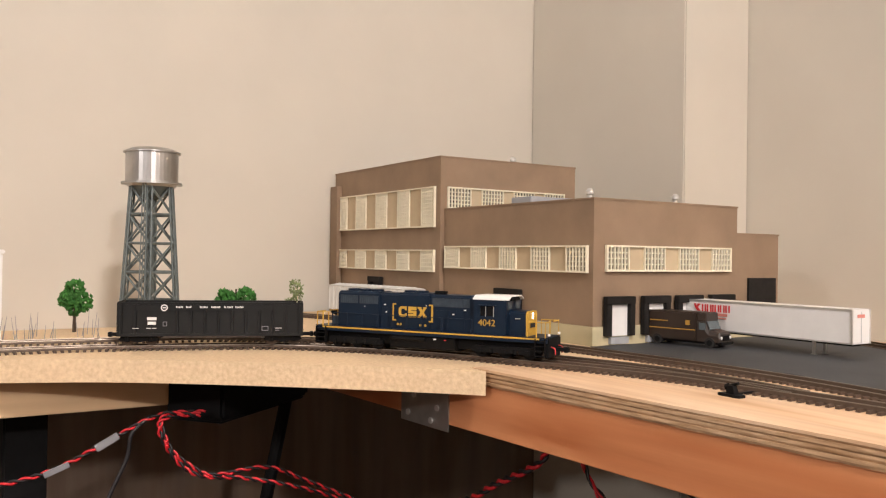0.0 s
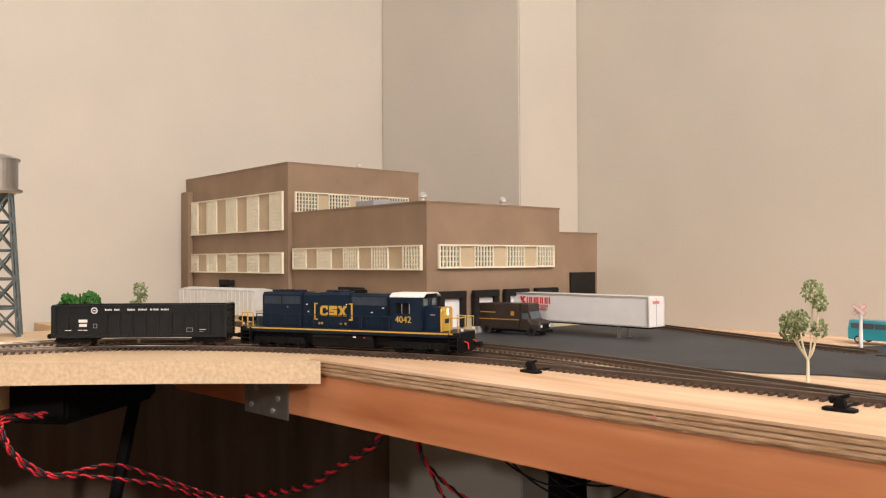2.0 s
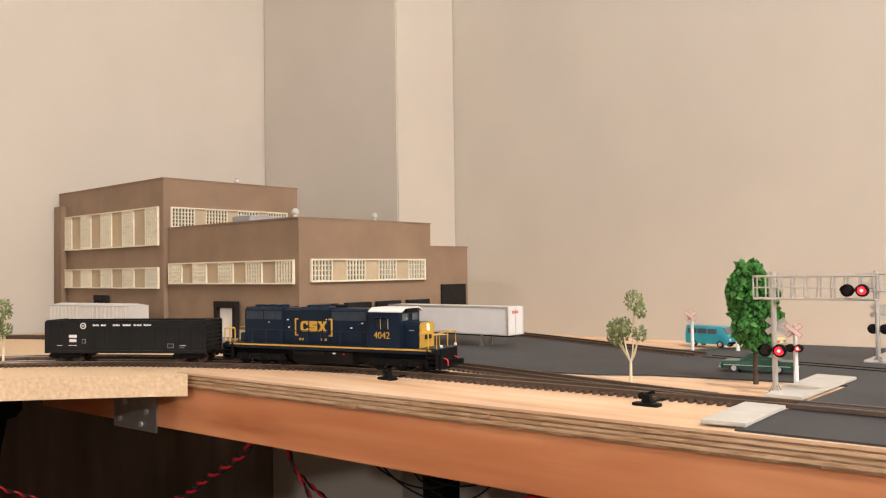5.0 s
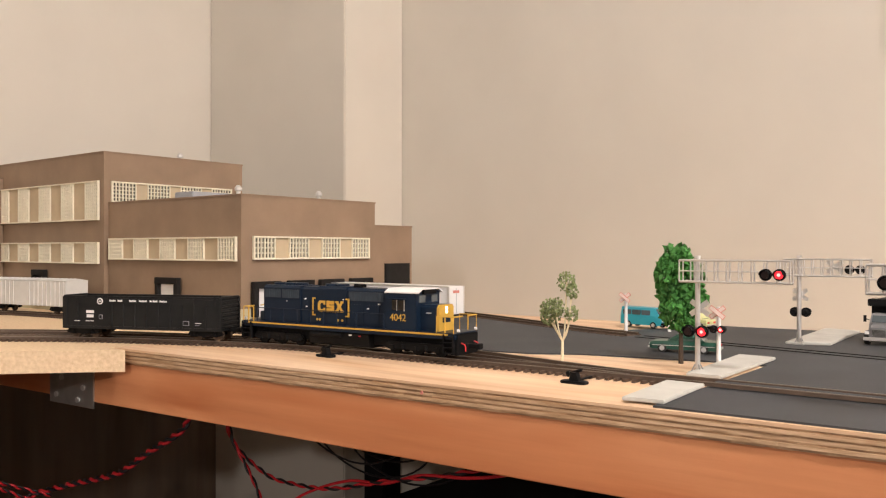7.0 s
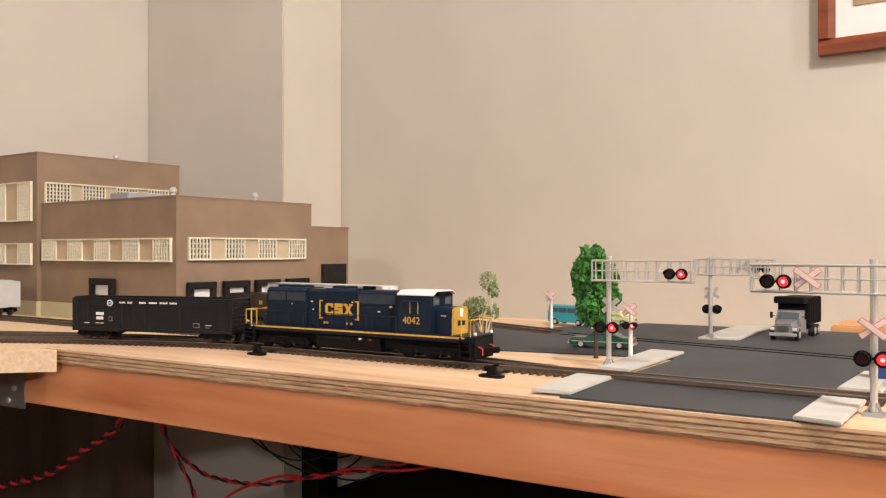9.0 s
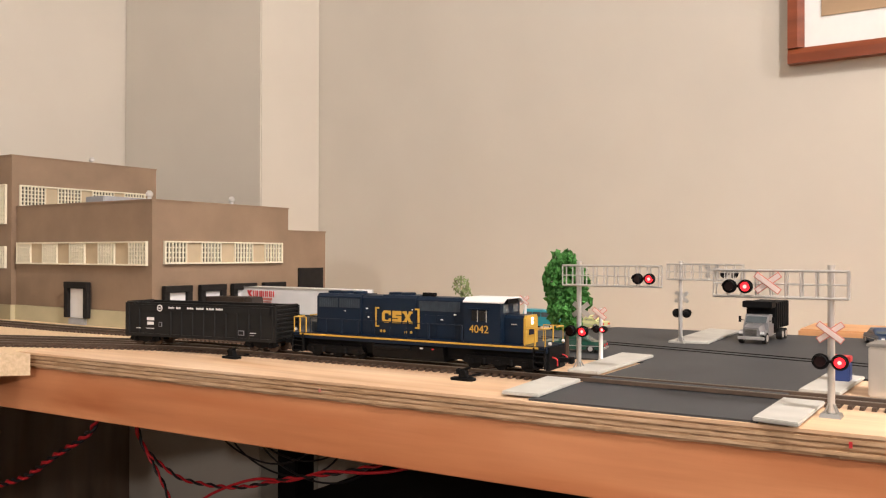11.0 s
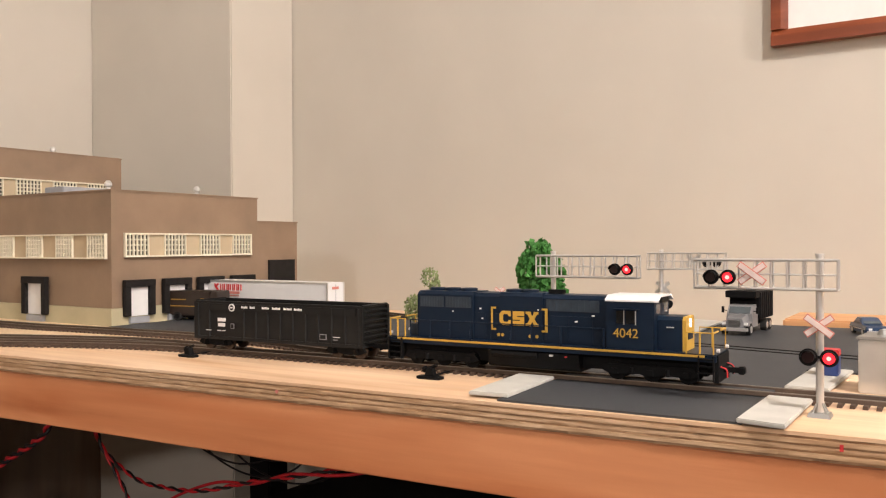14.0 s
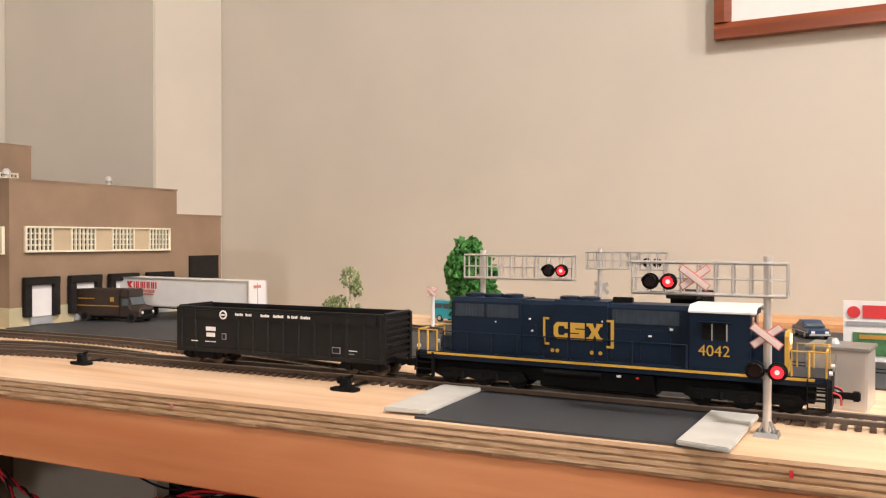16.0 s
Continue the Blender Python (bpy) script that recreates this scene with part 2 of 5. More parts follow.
# the two walls behind the camera are unseen; their dark colour soaks up bounce
one("wall_west", box(B(), -3.8, -3.7, -3.7, LY, 0, 2.45), BOUNCEDARK, "unseen room wall, dark brown to cut bounce light", "wall", kind="structure")
one("wall_south", box(B(), -3.7, RX, -3.8, -3.7, 0, 2.45), BOUNCEDARK, "unseen room wall, dark brown to cut bounce light", "wall", kind="structure")
one("wall_pilaster", prism(B(), [(1.283, 0.829), (RX - 0.0005, 0.8325), (RX - 0.0005, LY - 0.0005), (1.270, LY - 0.0005)], 0.001, 2.449, "z"), WALL, "beige boxed-out corner pilaster of the room", "wall", bevel=0.002, kind="structure")

# ---- layout table ----
T = 1.0
FRONT, SLOPE = 0.708, -0.06
EDGE = pose(FRONT, 0, 0, 0, 0, -math.degrees(math.atan(SLOPE)))


def front(y):
    """Where the table's front edge runs at y."""
    return FRONT + SLOPE * y


top = thing("plywood_top", "raw plywood layout table top with layered sawn edge", "table top")
PLY_EDGE = [(0.0019, 0.0), (0.0013, 0.0006), (0.0021, -0.0002), (0.0011, 0.0008), (0.0019, 0.0001), (0.0012, 0.0007), (0.0020, -0.0002), (0.0015, 0.0005)]
z1 = T
chip = random.Random(12)
for i, (thick, off) in enumerate(PLY_EDGE):
    ys = [-1.2 + 0.0045 * k for k in range(379)]
    rough = 0.0006 if i % 2 else 0.00025
    sawn = [(front(y) + off + chip.uniform(-rough, rough), y) for y in ys] + [(front(0.509), 0.509)]
    outline = sawn + [(0.875, 0.509), (0.875, 1.15), (1.205, 1.15), (1.205, 0.32), (1.235, -1.2)]
    part("veneer" if i else "face_veneer", prism(B(), outline, z1 - thick, z1, "z"), PLY if i == 0 else (PLY_B if i % 2 else PLY_A), top)
    z1 -= thick

mark = part("red_mark", box(B(), -0.0007, -0.0004, -0.0008, 0.0008, 0, 0.0032), RED, top, "small red paint mark")
mark.matrix_basis = pose(front(-0.156), -0.156, T - 0.0072, 0, 0, 3.4)
part("knot", rod(B(), (front(0.172) - 0.0007, 0.172, T - 0.0065), (front(0.172) - 0.0003, 0.172, T - 0.0065), 0.0013, 8), PINKRED, top, "small red-brown knot")
osb_edge = [(0.10, 0.745), (0.20, 0.742), (0.30, 0.731), (0.358, 0.717), (0.437, 0.681), (0.512, 0.628), (0.585, 0.568), (0.650, 0.508), (0.673, 0.484)]
osb_edge = [tuple(p)[:2] for p in glide([(x, y, 0) for x, y in osb_edge], 5)]
one("particle_board", prism(B(), osb_edge + [(0.6745, 0.5105), (0.8745, 0.5105), (0.8745, 1.15), (0.63, 1.15), (0.63, 0.985), (-0.4, 0.985), (-0.4, 0.755)], T - 0.0188, T, "z"), OSB,
    "pale particle board curved table extension with rough edge", "board")
fascia = one("fascia_beam", prism(B(), [(-1.2, 0.948), (0.757, 0.948), (0.757, 0.9808), (0.5093, 0.9808), (0.5093, 0.9868), (-1.2, 0.9868)], 0.0015, 0.0205, "x"), FASCIA,
    "orange-brown fir fascia board under the table edge", "beam", bevel=0.0008)
fascia.matrix_basis = EDGE
one("support_board", box(B(), -0.30, 0.535, 0.75, 0.768, 0.9465, 0.9808), PALE, "pale pine support board beneath the extension", "beam", bevel=0.001)
plate = thing("steel_plate", "galvanised steel joining plate screwed to beam", "bracket")
plate.matrix_basis = EDGE
part("plate", box(B(), 0.0, 0.0014, 0.542, 0.613, 0.942, 0.9808), STEEL, plate)
for y, z in ((0.592, 0.9665), (0.557, 0.9600), (0.601, 0.9500), (0.566, 0.9480)):
    part("screw", rod(B(), (-0.0016, y, z), (0, y, z), 0.0026, 10), SILVER, plate)
pb = thing("control_box", "black plastic control box fixed under the board", "box", (0.536, 0.70, 0.9785), 38)
part("body", box(B(), 0, 0.16, 0, 0.062, -0.042, 0), BLACK, pb, bevel=0.003)
part("lid", box(B(), 0.004, 0.156, 0.004, 0.058, -0.0455, -0.0425), BLACK, pb, "black box lid", bevel=0.001)
for x in (0.010, 0.150):
    part("lid_screw", rod(B(), (x, 0.010, -0.0465), (x, 0.010, -0.0455), 0.0022, 8), STEEL, pb)
for x, y in ((0.39, 0.85), (1.15, 0.62), (1.17, -0.85)):
    one("table_leg", box(B(), x - 0.019, x + 0.019, y - 0.019, y + 0.019, 0, 0.9785), BLACK, "dark square table leg standing on carpet", "leg", bevel=0.002, group="table legs")
one("support_strut", rod(B(), (0.47, 0.85, 0.0), (0.668, 0.85, 0.9785), 0.007, 10), BLACK, "thin black steel strut below the table", "strut")

# added plain black block that fills the dark area under the table
one("equipment_cabinet", box(B(), 0.92, 1.15, -0.2, 0.42, 0, 0.825), BLACK, "plain black block filling the dark area under the table", "cabinet", bevel=0.006)

# ---- roads on the table ----
def sheet(name, pts, z0, z1, material, label, category, kind="structure", bevel=0.0):
    return one(name, prism(B(), pts, z0, z1, "z"), material, label, category, bevel, kind)


back_line = [(1.19, 0.62), (1.165, 0.51), (1.145, 0.45), (1.101, 0.341), (1.062, 0.244), (1.043, 0.18), (1.024, 0.053), (0.999, -0.093), (0.983, -0.19), (0.968, -0.34), (0.963, -0.69)]
sheet("road", [(0.865, 0.576), (0.866, 0.47), (0.868, 0.404), (0.874, 0.358), (0.862, 0.31), (0.852, 0.268), (0.866, 0.196), (0.888, 0.160), (0.902, 0.097), (0.912, 0.053), (0.912, 0.018),
      (0.7105, 0.018), (0.7175, -0.112), (0.912, -0.112), (0.912, -0.69), (1.232, -0.69), (1.225, -0.02), (1.21, 0.155), (1.10, 0.222), (1.085, 0.25), (1.122, 0.341), (1.165, 0.45), (1.188, 0.53), (1.188, 0.576)],
      T - 0.0005, T + 0.0012, ASPHALT, "dark grey painted asphalt road and yard", "road")
STRIPS = [((0.713, 0.038), (0.716, 0.014), (0.787, 0.018), (0.787, 0.043)), ((0.824, 0.045), (0.824, 0.021), (0.946, 0.022), (0.948, 0.051)),
          ((0.715, -0.110), (0.711, -0.133), (0.787, -0.134), (0.787, -0.111)), ((0.824, -0.113), (0.824, -0.137), (0.909, -0.141), (0.909, -0.116)),
          ((1.066, 0.049), (1.076, 0.013), (1.219, 0.018), (1.229, 0.054))]
for q in STRIPS:
    one("pavement_strip", prism(B(), q, T + 0.0013, T + 0.0036, "z"), CONCRETE, "pale grey card pavement strip beside the road", "pavement", bevel=0.0005, group="pavement strips")
# added board: its dark colour gives the wall under the table its shade
one("dark_back_panel", box(B(), -1.4, 1.2695, 1.165, 1.1835, 0.0, 0.952), WALLSHADE, "dark brown board standing in for shade on the wall under the table", "panel", kind="structure")
# two added boards, out of view, keep lamp light off the walls below
one("wall_ledge", box(B(), 1.2055, 1.4365, -1.2, 0.828, 0.955, 0.9725), PALE, "added board blocking light through the gap behind the table", "shelf", kind="structure")
one("wall_ledge_side", box(B(), -0.4, 0.6295, 0.9855, 1.1835, 0.955, 0.9725), PALE, "added board blocking light through the gap behind the extension", "shelf", kind="structure")
one("back_board", box(B(), 1.25, 1.35, -0.9, -0.037, 0.985, 1.006), ORANGEWOOD, "orange-toned wooden board lying behind the road", "board", bevel=0.002)

# ---- tracks ----
MAIN = [(.1007, .7407), (.2003, .7517), (.3, .7581), (.3601, .7598), (.4319, .7546), (.5056, .7332), (.585, .7033), (.6445, .6446), (.6975, .5679), (.7336, .4885), (.7602, .422),
        (.7752, .3624), (.782, .2701), (.789, .1681), (.794, .09), (.798, .0), (.800, -.10), (.801, -.2), (.801, -.35), (.801, -.6)]
TIE_ME = bpy.data.meshes.new("tie")
bm = box(B(), -0.0013, 0.0013, -0.015, 0.015, 0, 0.0019, top=(0.0002, 0.0002))
bm.to_mesh(TIE_ME)
bm.free()
TIE_ME.materials.append(TIE)
RAIL_Z = T + 0.0045


def even(pts, step):
    """Points and headings at even steps along a smooth curve."""
    P = glide([(x, y, 0) for x, y in pts], 24)
    for _ in range(60):
        P = [P[0]] + [(P[i - 1] + 2 * P[i] + P[i + 1]) / 4 for i in range(1, len(P) - 1)] + [P[-1]]
    S = [0.0]
    for a, b in zip(P, P[1:]):
        S.append(S[-1] + (b - a).length)
    X, Y = [p.x for p in P], [p.y for p in P]
    out = []
    for k in range(int(S[-1] / step)):
        s = k * step
        x, y = np.interp(s, S, X), np.interp(s, S, Y)
        x2, y2 = np.interp(s + 0.004, S, X), np.interp(s + 0.004, S, Y)
        out.append((float(x), float(y), math.atan2(y2 - y, x2 - x)))
    return out, (S, X, Y)


def sweep(bm, path, profile):
    rings = []
    for x, y, h in path:
        c, s = math.cos(h), math.sin(h)
        rings.append([bm.verts.new((x - s * u, y + c * u, w)) for u, w in profile])
    n = len(profile)
    for a, b in zip(rings, rings[1:]):
        for i in range(n):
            bm.faces.new((a[i], a[(i + 1) % n], b[(i + 1) % n], b[i]))
    bm.faces.new(rings[0][::-1])
    bm.faces.new(rings[-1])
    bmesh.ops.recalc_face_normals(bm, faces=bm.faces)
    return bm


def track(pts, label, no_ties=lambda x, y: False):
    tr = thing("railway_track", label, "track")
    path, _ = even(pts, 0.008)
    for side in (-0.00825, 0.00825):
        web = [(side - 0.0010, T + 0.0018), (side + 0.0010, T + 0.0018), (side + 0.0006, RAIL_Z - 0.0004), (side - 0.0006, RAIL_Z - 0.0004)]
        head = [(side - 0.0007, RAIL_Z - 0.0005), (side + 0.0007, RAIL_Z - 0.0005), (side + 0.0006, RAIL_Z), (side - 0.0006, RAIL_Z)]
        rail = part("rail", sweep(B(), path, web), RAILSIDE, tr, "rust-brown painted rail")
        part("rail_head", sweep(B(), path, head), NICKEL, rail, "worn shiny rail head")
    ties, _ = even(pts, 0.0062)
    for x, y, h in ties:
        if no_ties(x, y):
            continue
        ob = new("tie", TIE_ME)
        ob.parent = tr
        ob.matrix_basis = pose(x, y, T + 0.0001, 0, 0, math.degrees(h) + random.uniform(-1, 1))
    return tr


MAIN_PATH = even(MAIN, 0.01)[1]
SIDING = [(.700, 1.14), (.755, 1.07), (.788, .99), (.8075, .905), (.818, .80), (.820, .70), (.822, .63), (.830, .565), (.837, .485), (.842, .40), (.838, .31), (.823, .22), (.809, .14), (.7965, .06)]
PASSING = [(.20, .825), (.34, .828), (.46, .812), (.57, .787), (.655, .720), (.715, .630), (.752, .538), (.772, .482), (.787, .425), (.791, .36), (.783, .28)]
crossing = lambda x, y: -0.134 < y < 0.032 and 0.70 < x < 0.98
one("road_filler", prism(B(), [(0.7925, 0.016), (0.7925, -0.111), (0.8060, -0.111), (0.8060, 0.016)], T + 0.0012, T + 0.0034, "z"), ASPHALT, "dark filler between rails at the crossing", "road", kind="structure")
track(MAIN, "brown model railway track curving along table edge", crossing)
track(SIDING, "brown siding track running beside the factory")
track(PASSING, "brown branch track diverging from the main track")
BACK_ON_TABLE = [p for p in back_line if p[1] > 0.17]
track(BACK_ON_TABLE, "brown track at the back of the yard")
for side in (-0.0082, 0.0082):
    groove = even([p for p in back_line if p[1] < 0.2], 0.01)[0]
    one("road_groove", sweep(B(), groove, [(side - 0.0011, T + 0.0008), (side + 0.0011, T + 0.0008), (side + 0.0009, T + 0.0018), (side - 0.0009, T + 0.0018)]), BLACK, "dark rail flush with the asphalt road", "rail", kind="structure")


# ---- factory ----
def window_band(parent, a, b, z0, z1, panes, flip, glass_w):
    """A cream-framed band of gridded windows along the wall from a to b (points on the wall face), facing flip."""
    a, b = Vector((*a, 0)), Vector((*b, 0))
    d = (b - a).normalized()
    n = Vector((*flip, 0))
    L = (b - a).length
    M = Matrix(((d.x, n.x, 0, a.x), (d.y, n.y, 0, a.y), (0, 0, 1, 0), (0, 0, 0, 1)))
    win = part("window_band", box(B(), 0, L, -0.001, 0.0006, z0, z1, M), PANEL, parent, "tan infill panels between windows")
    fr = B()
    t = 0.0016
    box(fr, -t, L + t, 0.0002, 0.0036, z1, z1 + t, M)
    box(fr, -t, L + t, 0.0002, 0.0040, z0 - t, z0, M)
    box(fr, -t, 0, 0.0002, 0.0036, z0, z1, M)
    box(fr, L, L + t, 0.0002, 0.0036, z0, z1, M)
    part("window_frame", fr, CREAM, win, "cream window frame")
    pitch = (L - glass_w) / (panes - 1)
    cols = max(4, int(glass_w / 0.0048))
    rows = max(4, int((z1 - z0) / 0.0048))
    for k in range(panes):
        x0 = k * pitch
        part("pane", box(B(), x0, x0 + glass_w, 0.0004, 0.0009, z0, z1, M), DARKGLASS, win, "dark window pane")
        for c in range(cols + 1):
            x = x0 + glass_w * c / cols
            part("muntin", box(B(), x - 0.0006, x + 0.0006, 0.0009, 0.0034, z0, z1, M), CREAM, win, "cream muntin")
        for r in range(rows + 1):
            z = z0 + (z1 - z0) * r / rows
            part("muntin", box(B(), x0, x0 + glass_w, 0.0009, 0.0026, z - 0.0006, z + 0.0006, M), CREAM, win, "cream muntin")
    return win


def dock_door(parent, x, z0, w, h, face, white=True, y=None):
    """A loading dock with rubber surround; face 's' looks to -y, 'w' to -x."""
    M = Matrix.Translation((x, y, 0)) if face == "s" else Matrix.Translation((x, y, 0)) @ Matrix.Rotation(math.radians(-90), 4, "Z")
    s = part("dock_surround", box(box(box(B(), -w / 2 - 0.0075, -w / 2, -0.006, 0, z0, z0 + h, M), w / 2, w / 2 + 0.0075, -0.006, 0, z0, z0 + h, M),
             -w / 2 - 0.0075, w / 2 + 0.0075, -0.0065, 0, z0 + h, z0 + h + 0.008, M), SHELTER, parent, "black rubber dock surround", bevel=0.0005)
    part("dock_door", box(B(), -w / 2, w / 2, -0.0015, -0.0002, z0, z0 + h, M), WHITE if white else SHELTER, s, "white roller door" if white else "dark opening")
    part("dock_bumper", box(B(), -w / 2, w / 2, -0.004, -0.0002, z0 - 0.008, z0 - 0.001, M), GREY, s, "grey dock bumper")


fac = thing("factory_building", "tan brick two-block factory model with gridded windows", "building")
BLOCKS = {"low_block": (0.874, 1.094, 0.583, 0.862, 0.148), "high_block": (0.868, 1.095, 0.863, 1.180, 0.216), "annex": (1.0945, 1.172, 0.585, 0.83, 0.118)}
for n, (x0, x1, y0, y1, z) in BLOCKS.items():
    z = T + z
    part(n, box(B(), x0, x1, y0, y1, T + 0.0195, z), BRICK, fac, "tan brick " + n.replace("_", " "))
    part("plinth", box(B(), x0 - 0.002, x1 + (0.002 if n == "annex" else 0.0), y0 - 0.002, y1, T, T + 0.0193), STONE, fac, "cream foundation band")
    c = B()
    w = 0.0022
    box(c, x0 - 0.0008, x1 + 0.0008, y0 - 0.0008, y0 + w, z, z + 0.0018)
    box(c, x0 - 0.0008, x1 + 0.0008, y1 - w, y1, z, z + 0.0018)
    box(c, x0 - 0.0008, x0 + w, y0 + w, y1 - w, z, z + 0.0018)
    box(c, x1 - w, x1 + 0.0008, y0 + w, y1 - w, z, z + 0.0018)
    part("coping", c, BRICK, fac)
    part("roof", box(B(), x0 + w, x1 - w, y0 + w, y1 - w, z, z + 0.0006), ROOF, fac, "dark roof sheet")
part("rear_wing", box(B(), 0.8595, 0.8675, 1.155, 1.180, T, T + 0.196), BRICK, fac, "narrow brick rear wing")
# west face
window_band(fac, (0.8735, 0.854), (0.8735, 0.5905), T + 0.0750, T + 0.0998, 5, (-1, 0), 0.030)
window_band(fac, (0.8675, 1.163), (0.8675, 0.874), T + 0.0690, T + 0.0950, 5, (-1, 0), 0.031)
window_band(fac, (0.8675, 1.163), (0.8675, 0.874), T + 0.1275, T + 0.1772, 5, (-1, 0), 0.031)
# south faces
window_band(fac, (0.8905, 0.5825), (1.0785, 0.5825), T + 0.0768, T + 0.1005, 4, (0, -1), 0.0295)
window_band(fac, (0.879, 0.8625), (1.0715, 0.8625), T + 0.1515, T + 0.1765, 4, (0, -1), 0.034)
for x in (0.906, 0.9585, 1.0095, 1.0625):
    dock_door(fac, x, T + 0.0098, 0.025, 0.0322, "s", True, 0.581)
part("garage_opening", box(B(), 1.115, 1.1645, 0.582, 0.5848, T + 0.0385, T + 0.068), SHELTER, fac, "black open doorway")
dock_door(fac, 0.872, T + 0.0085, 0.032, 0.0360, "w", True, 0.7185)
dock_door(fac, 0.866, T + 0.0145, 0.022, 0.035, "w", False, 1.03)
for x, y, z in ((0.880, 0.596, 0.1486), (1.000, 0.591, 0.1486), (1.0, 0.885, 0.2166)):
    v = part("roof_vent", lathe(B(), [(0.0025, 0), (0.0025, 0.0044), (0.0042, 0.0054), (0.0042, 0.0084), (0.002, 0.0114)], 12), SILVER, fac, "small silver roof vent")
    v.location = (x, y, T + z)
part("roof_unit", box(box(B(), 0.930, 1.000, 0.755, 0.795, T + 0.1486, T + 0.163), 1.000, 1.020, 0.760, 0.790, T + 0.1486, T + 0.157), GREY, fac, "grey rooftop air unit", bevel=0.001)


# ---- water tower ----
def water_tower(x, y, z):
    w = thing("water_tower", "silver water tank on grey steel lattice legs", "water tower", (x, y, z), 12)
    part("tank", lathe(B(), [(0.026, 0.163), (0.029, 0.166), (0.029, 0.2025)], 40), TANK, w, "brushed silver tank", smooth=False)
    part("roof", lathe(B(), [(0.0315, 0.2015), (0.0315, 0.203), (0.022, 0.2070), (0.010, 0.2088), (0.002, 0.2096)], 40), TANK, w, "shallow silver cone roof")
    part("walkway", lathe(B(), [(0.030, 0.1655), (0.0335, 0.1655), (0.0335, 0.168), (0.030, 0.168)], 40), STEEL, w)
    part("bowl", lathe(B(), [(0.006, 0.148), (0.017, 0.153), (0.025, 0.1635)], 32), TOWER, w)
    part("riser_pipe", rod(B(), (0, 0, 0), (0, 0, 0.152), 0.0055, 14), TOWER, w)
    legs = []
    for k in range(6):
        a = k * math.tau / 6
        p, q = Vector((0.0355 * math.cos(a), 0.0355 * math.sin(a), 0)), Vector((0.0245 * math.cos(a), 0.0245 * math.sin(a), 0.164))
        legs.append((p, q))
        tan = Vector((-math.sin(a), math.cos(a), 0))
        leg = part("leg", rod(rod(B(), p - tan * 0.0030, q - tan * 0.0026, 0.0012, 6), p + tan * 0.0030, q + tan * 0.0026, 0.0012, 6), TOWER, w)
        lace = B()
        for n in range(14):
            u0, u1 = p.lerp(q, n / 14), p.lerp(q, (n + 1) / 14)
            e = 0.0028 if n % 2 else -0.0028
            rod(lace, u0 - tan * e, u1 + tan * e, 0.0006, 4)
        part("lacing", lace, TOWER, leg)
    for lv in range(5):
        for k in range(6):
            (p, q), (p2, q2) = legs[k], legs[(k + 1) % 6]
            a0, b0 = p.lerp(q, lv / 5), p2.lerp(q2, lv / 5)
            a1, b1 = p.lerp(q, (lv + 1) / 5), p2.lerp(q2, (lv + 1) / 5)
            part("brace", rod(rod(rod(B(), a1, b1, 0.0017, 6), a0, b1, 0.0013, 5), b0, a1, 0.0013, 5), TOWER, w)
    part("ladder", rod(rod(B(), (-0.026, -0.026, 0), (-0.019, -0.019, 0.175), 0.0007, 5), (-0.024, -0.028, 0), (-0.017, -0.021, 0.175), 0.0007, 5), TOWER, w)
    return w


water_tower(0.5275, 0.945, T)


# ---- trees ----
def tree(name, x, y, h, trunk_h, blobs, trunk_mat, leaf_mat, label, seed, leaf=0.0042, count=420, fork=False):
    rnd = random.Random(seed)
    t = thing(name, label, "tree", (x, y, T))
    bm = B()
    if fork:
        rod(bm, (0, 0, 0), (0.0006, 0, trunk_h * 0.62), 0.0013, 8, 0.0010)
        for k, b in enumerate(blobs):
            tube(bm, [tuple(p) for p in glide([(0.0006, 0, trunk_h * 0.6), (b[0] * 0.55, b[1] * 0.55, trunk_h * 0.95), (b[0], b[1], b[2])], 5)], 0.0006, 6)
    else:
        rod(bm, (0, 0, 0), (0, 0, trunk_h), 0.0021, 8, 0.0016)
        rod(bm, (0, 0, trunk_h), (0, 0, h * 0.85), 0.0016, 8, 0.0008)
        for b in blobs:
            rod(bm, (0, 0, max(trunk_h, b[2] - 0.012)), b[:3], 0.001, 6, 0.0005)
    part("trunk", bm, trunk_mat, t)
    cr = B()
    for bx, by, bz, r in blobs:
        for _ in range(int(count * (r / 0.016) ** 2)):
            v = Vector((rnd.gauss(0, 1), rnd.gauss(0, 1), rnd.gauss(0, 1))).normalized() * r * rnd.uniform(0.45, 1.0) ** 0.6
            v.z *= 1.1
            p = Vector((bx, by, bz)) + v
            M = Matrix.Translation(p) @ Euler((rnd.uniform(0, 6), rnd.uniform(0, 6), rnd.uniform(0, 6))).to_matrix().to_4x4()
            s = leaf * rnd.uniform(0.5, 1.15)
            vs = [cr.verts.new(M @ Vector(c)) for c in ((s, 0, 0), (0, s * 0.7, s * 0.25), (-s * 0.8, 0, 0), (0, -s * 0.7, s * 0.25), (0, 0, -s * 0.55))]
            for f in ((0, 1, 2), (0, 2, 3), (0, 4, 1), (1, 4, 2), (2, 4, 3), (3, 4, 0)):
                cr.faces.new([vs[i] for i in f])
    part("crown", cr, leaf_mat, t)
    return t


big = [(0, 0.004, 0.080, 0.0125), (-0.004, 0.007, 0.068, 0.013), (0.003, -0.006, 0.066, 0.0125), (0, 0.007, 0.054, 0.0125), (0.003, -0.006, 0.052, 0.012), (-0.003, 0.003, 0.040, 0.0125), (0.002, -0.003, 0.032, 0.009), (0.004, -0.014, 0.050, 0.006)]
